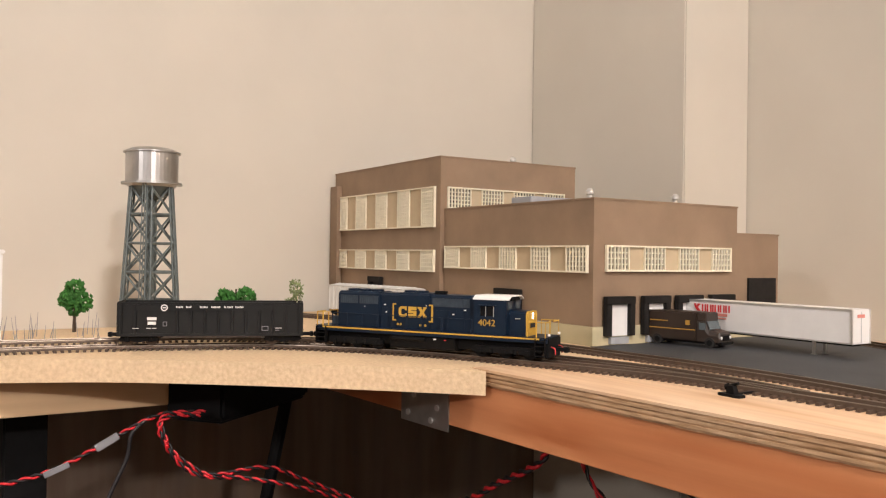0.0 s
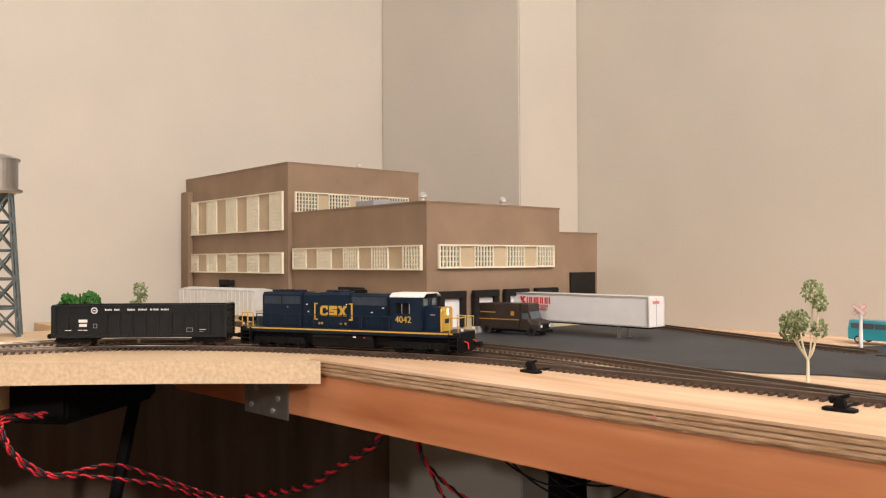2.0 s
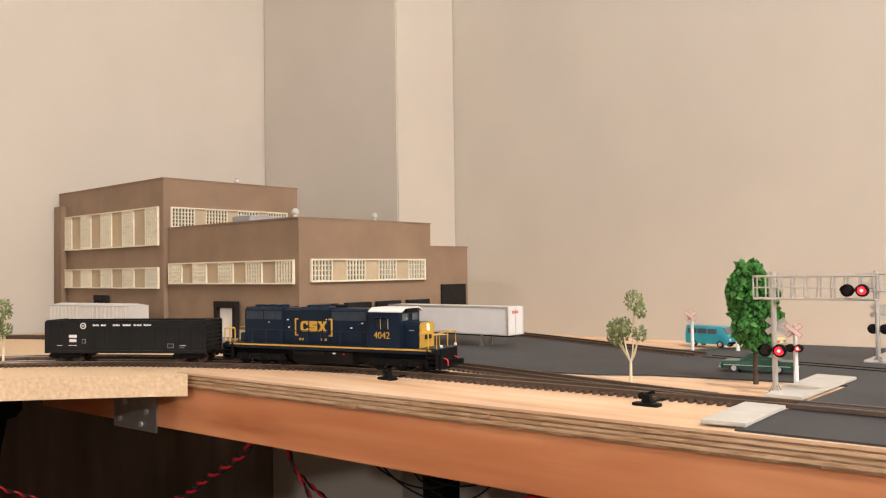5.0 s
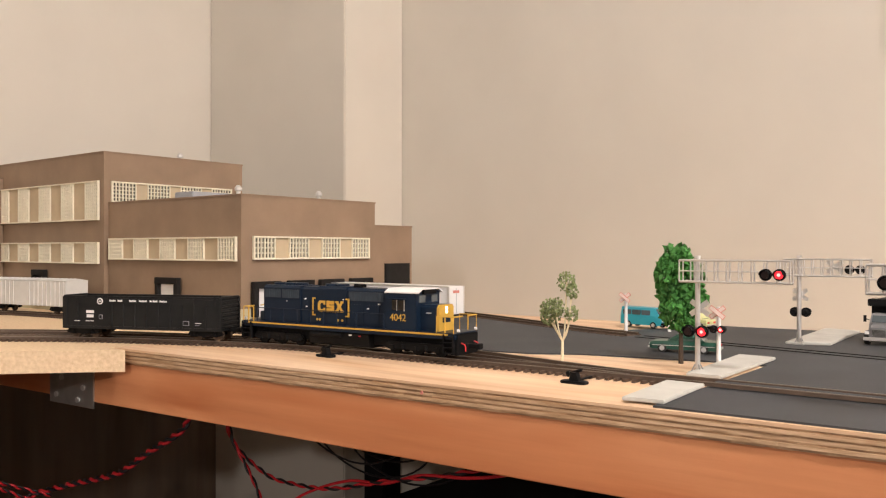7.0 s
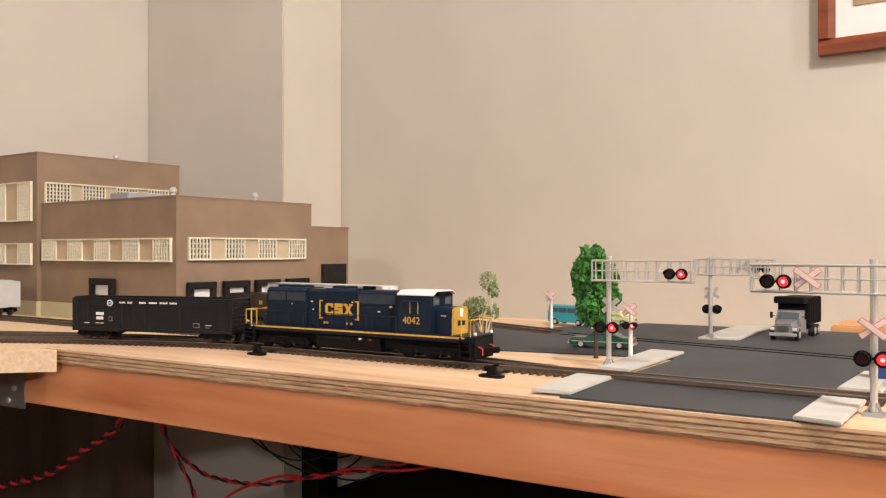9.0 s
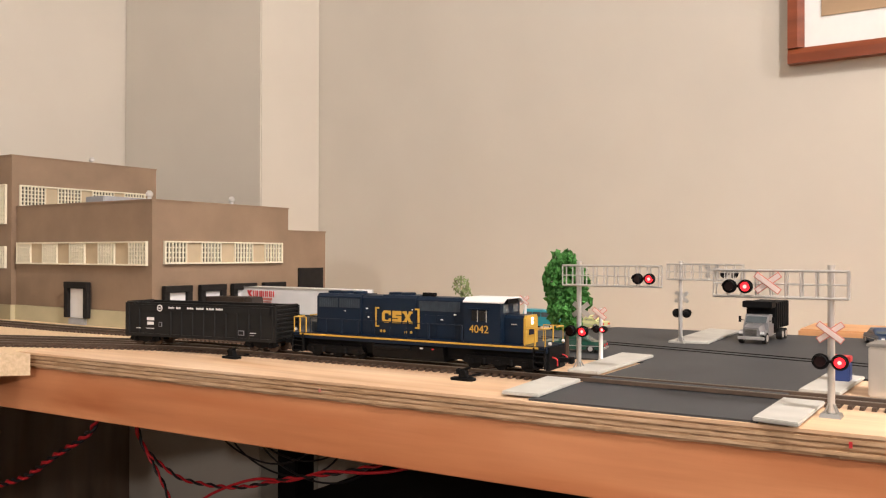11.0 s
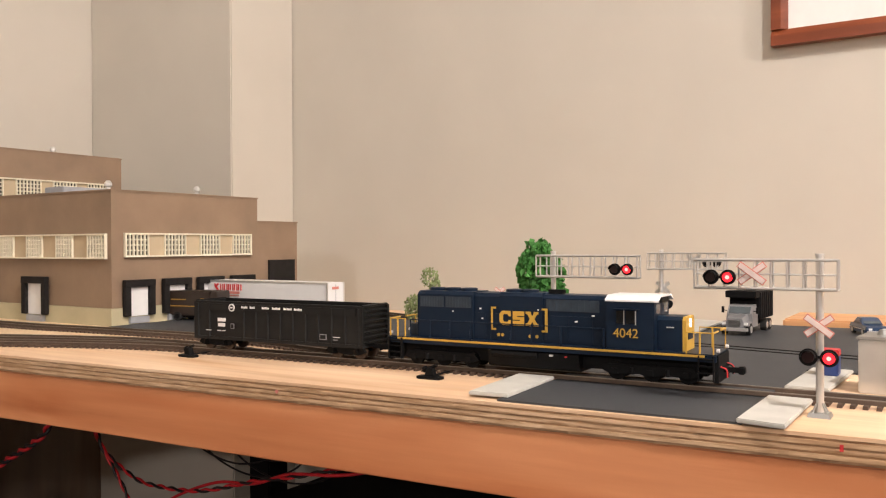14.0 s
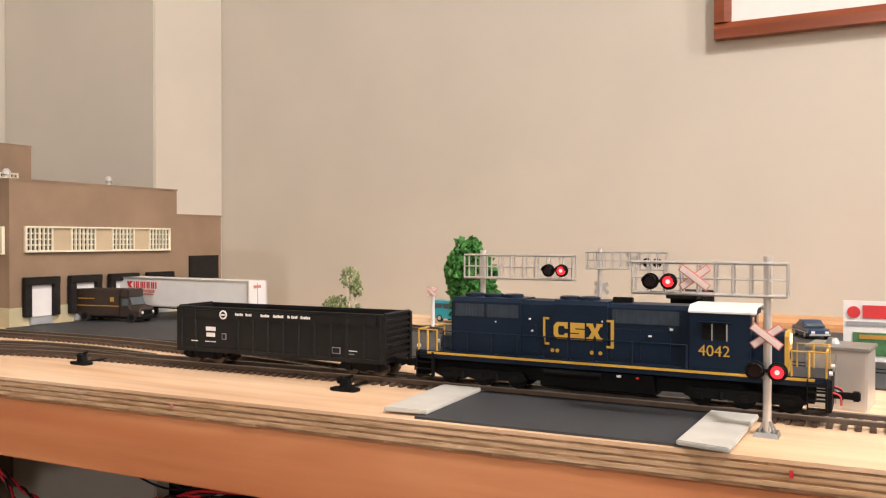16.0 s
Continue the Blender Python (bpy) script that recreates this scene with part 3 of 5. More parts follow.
tree("tree", 0.890, 0.0755, 0.093, 0.026, [(a * 0.95, b * 0.98, c * 0.985, r * 0.94) for a, b, c, r in big], TRUNK, LEAF, "tall dark green model tree beside the road", 3, 0.0038, 420)
sage = [(0.0, 0.010, 0.042, 0.0095), (-0.003, 0.004, 0.046, 0.007), (0.0, -0.008, 0.041, 0.006), (0.0, -0.004, 0.067, 0.0075), (0.0, -0.0085, 0.059, 0.0055), (0.002, 0.013, 0.037, 0.006)]
tree("tree", 0.833, 0.146, 0.078, 0.028, [(a, b, c * 0.93, r) for a, b, c, r in sage], TRUNK_PALE, LEAF_PALE, "sparse sage model tree with cream forked trunk", 5, 0.0016, 640, True)
tree("tree", 0.608, 0.712, 0.070, 0.028, [(a, b, c * 0.85, r) for a, b, c, r in sage], TRUNK_PALE, LEAF_PALE, "sparse sage model tree with cream forked trunk", 6, 0.0016, 640, True)
tree("tree", 0.447, 0.940, 0.055, 0.02, [(0, 0, 0.046, 0.010), (-0.006, 0.003, 0.036, 0.010), (0.008, -0.003, 0.033, 0.010), (0.0, 0, 0.028, 0.009)], TRUNK, LEAF, "small bright green model tree by the wall", 7, 0.0036, 420)
tree("tree", 0.585, 0.815, 0.06, 0.018, [(-0.009, 0.004, 0.039, 0.011), (0.009, -0.004, 0.040, 0.011), (-0.006, 0.002, 0.029, 0.011), (0.007, -0.003, 0.028, 0.011)], TRUNK, LEAF, "bright green bushy model tree with thin trunk", 8, 0.0036, 420)
weeds = B()
rw = random.Random(4)
for _ in range(26):
    x, y = 0.41 + rw.uniform(-0.045, 0.055), 0.87 + rw.uniform(-0.04, 0.04)
    rod(weeds, (x, y, T), (x + rw.uniform(-0.004, 0.004), y, T + rw.uniform(0.012, 0.028)), 0.0004, 4, 0.0002)
one("dry_weeds", weeds, TAPE, "thin grey dry stalks on the board", "weeds", kind="stuff")
one("white_building", box(box(B(), 0.27, 0.371, 0.868, 0.95, T, T + 0.085), 0.268, 0.373, 0.866, 0.952, T + 0.085, T + 0.089), WHITE, "plain white model building on board", "building", bevel=0.001)


# ---- vehicles ----
def wheel(parent, x, y, r, w, hub=SILVER):
    t = part("wheel", rod(B(), (x, y - w / 2, r), (x, y + w / 2, r), r, 18), TYRE, parent, "black tyre")
    part("hub", rod(B(), (x, y - w / 2 - 0.0004, r), (x, y + w / 2 + 0.0004, r), r * 0.58, 14), hub, t, "silver wheel hub")


def loft(bm, stations, n=12):
    """Rounded-box sections: (x, half width, z0, z1, top inset)."""
    rings = []
    for x, hw, z0, z1, ins in stations:
        pr = [(-hw, z0), (-hw, z0 + (z1 - z0) * 0.55), (-hw + ins, z1 - ins * 0.15), (-hw + ins + 0.0012, z1), (hw - ins - 0.0012, z1), (hw - ins, z1 - ins * 0.15), (hw, z0 + (z1 - z0) * 0.55), (hw, z0)]
        rings.append([bm.verts.new((x, y, z)) for y, z in pr])
    for a, b in zip(rings, rings[1:]):
        for i in range(8):
            bm.faces.new((a[i], a[(i + 1) % 8], b[(i + 1) % 8], b[i]))
    bm.faces.new(rings[0])
    bm.faces.new(rings[-1][::-1])
    bmesh.ops.recalc_face_normals(bm, faces=bm.faces)
    return bm


def sedan(name, x, y, turn, paint, label, k=1.0):
    c = thing(name, label, "car", (x, y, T + 0.0012), turn)
    part("body", loft(B(), [(-0.0265 * k, 0.0085, 0.0035, 0.0085, 0.0012), (-0.0255 * k, 0.0098, 0.0030, 0.0098, 0.001), (0, 0.0102, 0.0028, 0.0100, 0.001), (0.024 * k, 0.0098, 0.0030, 0.0092, 0.001), (0.0268 * k, 0.0085, 0.0036, 0.0080, 0.0012)]), paint, c)
    cab = part("cabin", loft(B(), [(-0.0165 * k, 0.0093, 0.0098, 0.0100, 0.0002), (-0.009 * k, 0.0092, 0.0098, 0.0158, 0.0018), (0.004 * k, 0.0092, 0.0098, 0.0160, 0.0018), (0.0125 * k, 0.0093, 0.0098, 0.0100, 0.0002)]), paint, c)
    for s in (-1, 1):
        for a, b in ((-0.0085, -0.003), (-0.002, 0.0045)):
            bm = B()
            y0, y1 = s * 0.0094, s * 0.0080
            vs = [bm.verts.new(p) for p in ((a * k, y0, 0.0108), (b * k, y0, 0.0108), (b * k - 0.0006, y1, 0.0150), (a * k + 0.0006, y1, 0.0150))]
            bm.faces.new(vs)
            r = bmesh.ops.extrude_face_region(bm, geom=bm.faces[:])
            bmesh.ops.translate(bm, vec=(0, -s * 0.0005, 0), verts=[v for v in r["geom"] if isinstance(v, bmesh.types.BMVert)])
            part("side_window", bm, GLASSY, cab, "dark glass window")
    part("windscreen", box(B(), 0, 0.0004, -0.0072, 0.0072, 0, 0.0085, pose(0.0121 * k, 0, 0.0106, 0, -58, 0)), GLASSY, cab, "dark glass windscreen")
    part("rear_window", box(B(), 0, 0.0004, -0.0072, 0.0072, 0, 0.0078, pose(-0.0160 * k, 0, 0.0106, 0, 56, 0)), GLASSY, cab, "dark glass rear window")
    for s in (-1, 1):
        part("trim", box(B(), -0.024 * k, 0.024 * k, s * 0.0103 - 0.0002, s * 0.0103 + 0.0002, 0.0058, 0.0063), SILVER, c, "silver side trim")
        part("headlight", box(B(), 0.0262 * k, 0.0272 * k, s * 0.006 - 0.0016, s * 0.006 + 0.0016, 0.0055, 0.0074), WHITE, c, "clear headlight")
        part("tail_light", box(B(), -0.0270 * k, -0.0262 * k, s * 0.006 - 0.0018, s * 0.006 + 0.0018, 0.0060, 0.0078), RED, c, "red tail light")
        for wx in (-0.0155 * k, 0.0165 * k):
            wheel(c, wx, s * 0.0088, 0.0036, 0.0026)
    for e in (-1, 1):
        part("bumper", box(B(), min(e * 0.0265 * k, e * 0.0278 * k), max(e * 0.0265 * k, e * 0.0278 * k), -0.009, 0.009, 0.0036, 0.0050), SILVER, c, "silver bumper")
    return c


sedan("car", 0.952, 0.097, 102, GREENCAR, "dark green model saloon car on the road", 1.05)
sedan("car", 1.175, -0.126, 205, NAVY, "navy blue model coupe parked on asphalt", 0.8)
sedan("car", 1.168, 0.172, 80, mat("pale_yellow_paint", (0.62, 0.62, 0.30), 0.35), "pale yellow model car parked behind the tree", 0.7)


def van(x, y, turn):
    c = thing("van", "teal model passenger van parked by the track", "van", (x, y, T + 0.0012), turn)
    part("body", loft(B(), [(-0.0255, 0.0095, 0.004, 0.0215, 0.0025), (-0.0245, 0.0102, 0.0035, 0.0225, 0.0022), (0.0170, 0.0102, 0.0035, 0.0222, 0.0022), (0.0232, 0.0101, 0.0035, 0.0135, 0.0008), (0.0256, 0.0096, 0.004, 0.0120, 0.0008)]), TEAL, c)
    for s in (-1, 1):
        for a, b in ((-0.022, -0.0115), (-0.0103, 0.0005), (0.0017, 0.0125)):
            part("side_window", box(B(), a, b, s * 0.0097 - 0.0006, s * 0.0097 + 0.0006, 0.0140, 0.0195), GLASSY, c, "dark glass window", bevel=0.0003)
        for wx in (-0.0150, 0.0165):
            wheel(c, wx, s * 0.0090, 0.0037, 0.0028)
        part("headlight", rod(B(), (0.0245, s * 0.006, 0.0085), (0.0264, s * 0.006, 0.0085), 0.0013, 12), WHITE, c, "round headlight")
    part("windscreen", box(B(), 0, 0.0005, -0.0075, 0.0075, 0, 0.0080, pose(0.0228, 0, 0.0143, 0, -34, 0)), GLASSY, c, "dark windscreen")
    part("bumper", box(B(), 0.0250, 0.0268, -0.0095, 0.0095, 0.004, 0.0062), BLACK, c, "dark front bumper")
    return c


van(1.140, 0.219, -98)


def delivery_truck(x, y, turn):
    c = thing("delivery_truck", "dark brown model parcel delivery truck with gold stripe", "truck", (x, y, T + 0.0012), turn)
    part("cargo_body", box(B(), -0.038, 0.020, -0.0135, 0.0135, 0.006, 0.0345), BROWN, c, bevel=0.0012)
    part("cab_roof", box(B(), 0.020, 0.030, -0.0132, 0.0132, 0.026, 0.0345, top=(0.0005, 0.001)), BROWN, c, bevel=0.0008)
    part("cab", loft(B(), [(0.0202, 0.0132, 0.006, 0.026, 0.0006), (0.029, 0.0130, 0.006, 0.0258, 0.001), (0.0325, 0.0128, 0.006, 0.0180, 0.001), (0.0425, 0.0120, 0.006, 0.0160, 0.0014), (0.0442, 0.0112, 0.0065, 0.0140, 0.0012)]), BROWN, c)
    part("windscreen", box(B(), 0, 0.0006, -0.0112, 0.0112, 0, 0.0085, pose(0.0330, 0, 0.0180, 0, -22, 0)), GLASSY, c, "dark windscreen")
    part("grille", box(B(), 0.0436, 0.0448, -0.0065, 0.0065, 0.0075, 0.0125), BLACK, c, "black radiator grille")
    part("bumper", box(B(), 0.0440, 0.0465, -0.0125, 0.0125, 0.0035, 0.0062), BLACK, c, "black bumper", bevel=0.0004)
    for s in (-1, 1):
        part("stripe", box(B(), -0.037, 0.019, s * 0.0136 - 0.0002, s * 0.0136 + 0.0002, 0.0165, 0.0174), GOLD, c, "thin gold stripe")
        part("emblem", box(B(), 0.008, 0.0125, s * 0.0137 - 0.0002, s * 0.0137 + 0.0002, 0.0215, 0.0262), GOLD, c, "small gold emblem", bevel=0.0)
        part("side_window", box(B(), 0.0225, 0.0295, s * 0.0131 - 0.0003, s * 0.0131 + 0.0003, 0.0178, 0.0245), GLASSY, c, "dark side window")
        part("headlight", rod(B(), (0.043, s * 0.009, 0.0105), (0.0450, s * 0.009, 0.0105), 0.0015, 12), WHITE, c, "round headlight")
        part("marker", box(B(), -0.0325, -0.012, s * 0.0137 - 0.00015, s * 0.0137 + 0.00015, 0.0240, 0.0250), GOLD, c, "gold lettering bar")
        wheel(c, -0.024, s * 0.0115, 0.0052, 0.0045, BLACK)
        wheel(c, 0.034, s * 0.0115, 0.0052, 0.0035, BLACK)
    part("chassis", box(B(), -0.037, 0.042, -0.009, 0.009, 0.0035, 0.0060), BLACK, c)
    return c


delivery_truck(0.968, 0.547, -78)


def semi_trailer(x, y, turn):
    c = thing("semi_trailer", "long white model semi trailer parked at the docks", "trailer", (x, y, T + 0.0012), turn)
    L, hw, z0, z1 = 0.096, 0.0140, 0.0132, 0.0445
    part("box_body", box(B(), -L, L, -hw, hw, z0, z1), WHITE, c, bevel=0.0006)
    part("roof_rail", box(box(B(), -L - 0.0003, L + 0.0003, -hw - 0.0004, -hw + 0.0008, z1 - 0.0016, z1 + 0.0003), -L - 0.0003, L + 0.0003, hw - 0.0008, hw + 0.0004, z1 - 0.0016, z1 + 0.0003), SILVER, c, "silver roof rail")
    part("side_rail", box(box(B(), -L, L, -hw - 0.0004, -hw, z0, z0 + 0.0014), -L, L, hw, hw + 0.0004, z0, z0 + 0.0014), SILVER, c, "silver lower rail")
    for s in (-1, 1):
        part("corner_post", box(B(), L - 0.001, L + 0.0006, s * hw - 0.0008, s * hw + 0.0008, z0, z1), SILVER, c, "silver corner post")
    part("door_seam", box(B(), L, L + 0.0003, -0.0002, 0.0002, z0 + 0.001, z1 - 0.002), GREY, c)
    part("door_label", box(B(), L, L + 0.0004, -0.006, 0.005, z1 - 0.0075, z1 - 0.0045), PINKRED, c, "faint red label bars")
    # red emblem and lettering drawn as plain blocks
    sx, sy = -L + 0.014, -hw - 0.0003
    em = prism(B(), [(sx, z1 - 0.0040), (sx + 0.003, z1 - 0.0040), (sx + 0.0022, z1 - 0.0068), (sx + 0.0050, z1 - 0.0040), (sx + 0.0090, z1 - 0.0040), (sx + 0.0050, z1 - 0.0075), (sx + 0.0085, z1 - 0.0115), (sx + 0.0045, z1 - 0.0115), (sx + 0.0012, z1 - 0.0080)], sy - 0.0002, sy + 0.0002)
    part("emblem", em, RED, c, "red angular emblem")
    xx = sx + 0.0105
    for w in (0.0054, 0.0060, 0.0018, 0.0058, 0.0058, 0.0054):
        strokes = box(B(), xx, xx + 0.0016, sy - 0.0002, sy + 0.0002, z1 - 0.0116, z1 - 0.0042)
        if w > 0.002:
            box(strokes, xx + w - 0.0016, xx + w, sy - 0.0002, sy + 0.0002, z1 - 0.0116, z1 - 0.0042)
        part("letter_block", strokes, RED, c, "red lettering block")
        xx += w + 0.0011
    part("small_letters", box(B(), sx + 0.0045, sx + 0.043, sy - 0.0002, sy + 0.0002, z1 - 0.0158, z1 - 0.0128), PINKRED, c, "small red lettering bar")
    part("small_letters", box(B(), sx + 0.020, sx + 0.042, sy - 0.0002, sy + 0.0002, z1 - 0.0185, z1 - 0.0172), PINKRED, c, "small red lettering bar")
    part("underframe", box(B(), -L + 0.004, L - 0.004, -0.006, 0.006, z0 - 0.0022, z0), BLACK, c, "black underframe")
    for s in (-1, 1):
        part("landing_leg", box(B(), 0.054, 0.0566, s * 0.0085 - 0.0011, s * 0.0085 + 0.0011, 0.0006, z0), STEEL, c, "grey landing leg")
        part("landing_foot", box(B(), 0.0528, 0.0578, s * 0.0085 - 0.0018, s * 0.0085 + 0.0018, 0, 0.0007), STEEL, c, "grey landing foot")
        for wx in (-0.082, -0.068):
            wheel(c, wx, s * 0.0110, 0.0056, 0.0050, WHITE)
    return c


semi_trailer(1.020, 0.486, -90)


def dump_truck(x, y, turn):
    c = thing("dump_truck", "silver-cab model dump truck with black tipper body", "truck", (x, y, T + 0.0012), turn)
    part("hood", loft(B(), [(0.018, 0.0095, 0.007, 0.0190, 0.0012), (0.030, 0.0088, 0.007, 0.0175, 0.0014), (0.0345, 0.0082, 0.007, 0.0160, 0.0014)]), TRUCKGREY, c, "silver hood")
    part("cab", loft(B(), [(0.002, 0.0125, 0.007, 0.0275, 0.0015), (0.014, 0.0125, 0.007, 0.0275, 0.0015), (0.0195, 0.0123, 0.007, 0.0195, 0.0008)]), TRUCKGREY, c, "silver cab")
    part("windscreen", box(B(), 0, 0.0005, -0.0098, 0.0098, 0, 0.0072, pose(0.0193, 0, 0.0195, 0, -36, 0)), GLASSY, c, "dark windscreen")
    part("grille", box(B(), 0.0342, 0.0352, -0.0056, 0.0056, 0.008, 0.0145), STEEL, c, "chrome grille")
    for i in range(6):
        part("grille_bar", box(B(), 0.0351, 0.0356, -0.0054, 0.0054, 0.0084 + i * 0.001, 0.0087 + i * 0.001), BLACK, c)
    part("bumper", box(B(), 0.0345, 0.0370, -0.0125, 0.0125, 0.0042, 0.0072), SILVER, c, "silver bumper", bevel=0.0004)
    tip = part("tipper_body", box(B(), -0.048, 0.000, -0.0142, 0.0142, 0.013, 0.0395), BLACK, c, "black tipper body", bevel=0.0006)
    part("cab_shield", box(B(), 0.000, 0.016, -0.0142, 0.0142, 0.034, 0.0405), BLACK, tip, "black cab shield", bevel=0.0006)
    for i in range(7):
        for s in (-1, 1):
            part("rib", box(B(), -0.046 + i * 0.0072, -0.0445 + i * 0.0072, s * 0.0142 - 0.0007, s * 0.0142 + 0.0007, 0.0135, 0.0385), BLACK, tip)
    for s in (-1, 1):
        part("fender", box(B(), 0.020, 0.0335, s * 0.0108 - 0.0022, s * 0.0108 + 0.0022, 0.0085, 0.0128, top=(0.002, 0.0006)), TRUCKGREY, c, "silver fender", bevel=0.0006)
        part("headlight", box(B(), 0.0330, 0.0346, s * 0.0100 - 0.0018, s * 0.0100 + 0.0018, 0.0098, 0.0122), WHITE, c, "clear headlight")
        part("mirror", box(B(), 0.0165, 0.0175, s * 0.0160 - 0.0012, s * 0.0160 + 0.0012, 0.0195, 0.0255), BLACK, c, "black side mirror")
        part("mirror_arm", rod(B(), (0.0165, s * 0.0122, 0.0215), (0.017, s * 0.0155, 0.0222), 0.0004, 5), BLACK, c)
        wheel(c, 0.0270, s * 0.0112, 0.0056, 0.0036, SILVER)
        wheel(c, -0.0280, s * 0.0108, 0.0056, 0.0056, SILVER)
        wheel(c, -0.0405, s * 0.0108, 0.0056, 0.0056, SILVER)
    part("chassis", box(B(), -0.046, 0.034, -0.006, 0.006, 0.006, 0.0125), BLACK, c)
    return c


dump_truck(1.138, -0.0225, 177)


# ---- crossing signals ----
def lens_pair(parent, c, along, face, size=0.95):
    """Two red flashers with black backboards and hoods; face is the way that they look."""
    a, f = Vector(along), Vector(face)
    for s in (-1, 1):
        p = Vector(c) + a * 0.0050 * size * s
        bk = part("backboard", rod(B(), p - f * 0.0012, p + f * 0.0004, 0.0045 * size, 20), BLACK, parent, "black round backboard")
        part("lens", rod(B(), p + f * 0.0004, p + f * 0.0016, 0.0029 * size, 18), RED_LIT if s < 0 else RED_DARK, bk, "glowing red lens" if s < 0 else "unlit dark red lens")
        if s < 0:
            part("bulb", rod(B(), p + f * 0.0016, p + f * 0.0018, 0.0011, 12), BULB, bk, "bright lamp core")
        hd = B()
        for k in range(11):
            w = math.radians(k * 18)
            r = a * math.cos(w) * 0.0034 * size + Vector((0, 0, 1)) * math.sin(w) * 0.0034 * size
            w2 = math.radians((k + 1) * 18)
            r2 = a * math.cos(w2) * 0.0034 * size + Vector((0, 0, 1)) * math.sin(w2) * 0.0034 * size
            if k < 10:
                q = [p + r + f * 0.0004, p + r2 + f * 0.0004, p + r2 + f * 0.0042, p + r + f * 0.0042]
                o = [p + r * 1.12 + f * 0.0004, p + r2 * 1.12 + f * 0.0004, p + r2 * 1.12 + f * 0.0042, p + r * 1.12 + f * 0.0042]
                vi, vo = [hd.verts.new(v) for v in q], [hd.verts.new(v) for v in o]
                hd.faces.new(vi)
                hd.faces.new(vo[::-1])
                hd.faces.new((vi[2], vi[3], vo[3], vo[2]))
        bmesh.ops.remove_doubles(hd, verts=hd.verts[:], dist=1e-6)
        part("hood", hd, BLACK, bk, "black lamp hood")
        part("housing", rod(B(), p - f * 0.0012, p - f * 0.0060, 0.0030, 14, 0.0022), BLACK, bk, "black lamp housing")
    part("crossarm", rod(B(), Vector(c) - a * 0.007 * size - f * 0.002, Vector(c) + a * 0.007 * size - f * 0.002, 0.0008, 8), BLACK, parent, "black crossarm")


def crossbuck(parent, c, along, face, size=0.0125, m_face=None):
    a, f, up = Vector(along), Vector(face), Vector((0, 0, 1))
    for s in (-1, 1):
        d = (a * s * 0.80 + up * 0.60).normalized()
        n = d.cross(f).normalized()
        for w, ln, off, mm, lab in ((0.0018, size, 0.0, SILVER if f.x > 0 else PINKRED, "crossbuck border"), (0.0013, size - 0.0005, 0.00035, CONCRETE if f.x > 0 else BUCK, "crossbuck blade")):
            bm = B()
            o = Vector(c) + f * (off + (0.0009 if s > 0 else 0))
            q = [o + d * ln + n * w, o - d * ln + n * w, o - d * ln - n * w, o + d * ln - n * w]
            vs = [bm.verts.new(v) for v in q] + [bm.verts.new(v + f * 0.0005) for v in q]
            for fc in ((0, 1, 2, 3), (7, 6, 5, 4), (0, 4, 5, 1), (1, 5, 6, 2), (2, 6, 7, 3), (3, 7, 4, 0)):
                bm.faces.new([vs[i] for i in fc])
            bmesh.ops.recalc_face_normals(bm, faces=bm.faces)
            part("crossbuck_blade" if off else "crossbuck_border", bm, mm, parent, lab)


def cantilever(x, y, away, face, label, arm=0.084, tail=0.013, lit_arm=True, r=0.0021, top=0.080, buck=True):
    """Mast at x, y with an arm along y (away is +1 or -1); face is -1 for lamps that look to -x."""
    s = thing("crossing_signal", label, "signal", (x, y, T), 0, "crossing signals")
    part("mast", rod(B(), (0, 0, 0.002), (0, 0, top), r, 16), SILVER, s, "silver mast")
    part("mast_cap", rod(B(), (0, 0, top), (0, 0, top + 0.0012), r * 1.15, 16), SILVER, s)
    part("base", box(B(), -0.0055, 0.0055, -0.0055, 0.0055, 0.0, 0.0022, top=(0.0008, 0.0008)), STEEL, s, "square base plate")
    for k in range(4):
        w = math.radians(45 + 90 * k)
        part("gusset", rod(B(), (0.0045 * math.cos(w), 0.0045 * math.sin(w), 0.0022), (r * math.cos(w), r * math.sin(w), 0.007), 0.0005, 5), STEEL, s)
    z0, z1 = top - 0.0170, top - 0.0022
    fx = face * 0.0034
    cage = part("walkway", B(), STEEL, s, "silver walkway frame")
    for xo in (-0.0034, 0.0034):
        for z in (z0, (z0 + z1) / 2, z1):
            part("chord", rod(B(), (xo, -away * tail, z), (xo, away * arm, z), 0.00075 if z != (z0 + z1) / 2 else 0.0004, 8), SILVER, cage)
        n = 9
        for i in range(n + 1):
            yy = away * (-tail + (arm + tail) * i / n)
            part("upright", rod(B(), (xo, yy, z0), (xo, yy, z1), 0.00055, 6), SILVER, cage)
    for i in range(10):
        yy = away * (-tail + (arm + tail) * i / 9)
        part("rung", rod(B(), (-0.0034, yy, z0), (0.0034, yy, z0), 0.0005, 6), SILVER, cage)
    part("deck", box(B(), -0.003, 0.003, min(-away * tail, away * arm), max(-away * tail, away * arm), z0 - 0.0006, z0 + 0.0001), STEEL, cage, "grey walkway deck")
    lens_pair(s, (face * 0.006, away * (arm - (0.0140 if buck else 0.0103)), top - 0.0112), (0, 1, 0), (face, 0, 0), 0.88)
    if buck:
        crossbuck(s, (face * 0.0056, away * (arm - 0.0305), top - 0.009), (0, 1, 0), (face, 0, 0), 0.0081)
    sign_face = face if buck else -face
    crossbuck(s, (sign_face * (r + 0.0010), 0, 0.0460), (0, 1, 0), (sign_face, 0, 0), 0.0079)
    lens_pair(s, (face * (r + 0.0026), 0, 0.0302), (0, 1, 0), (face, 0, 0), 0.97)
    return s


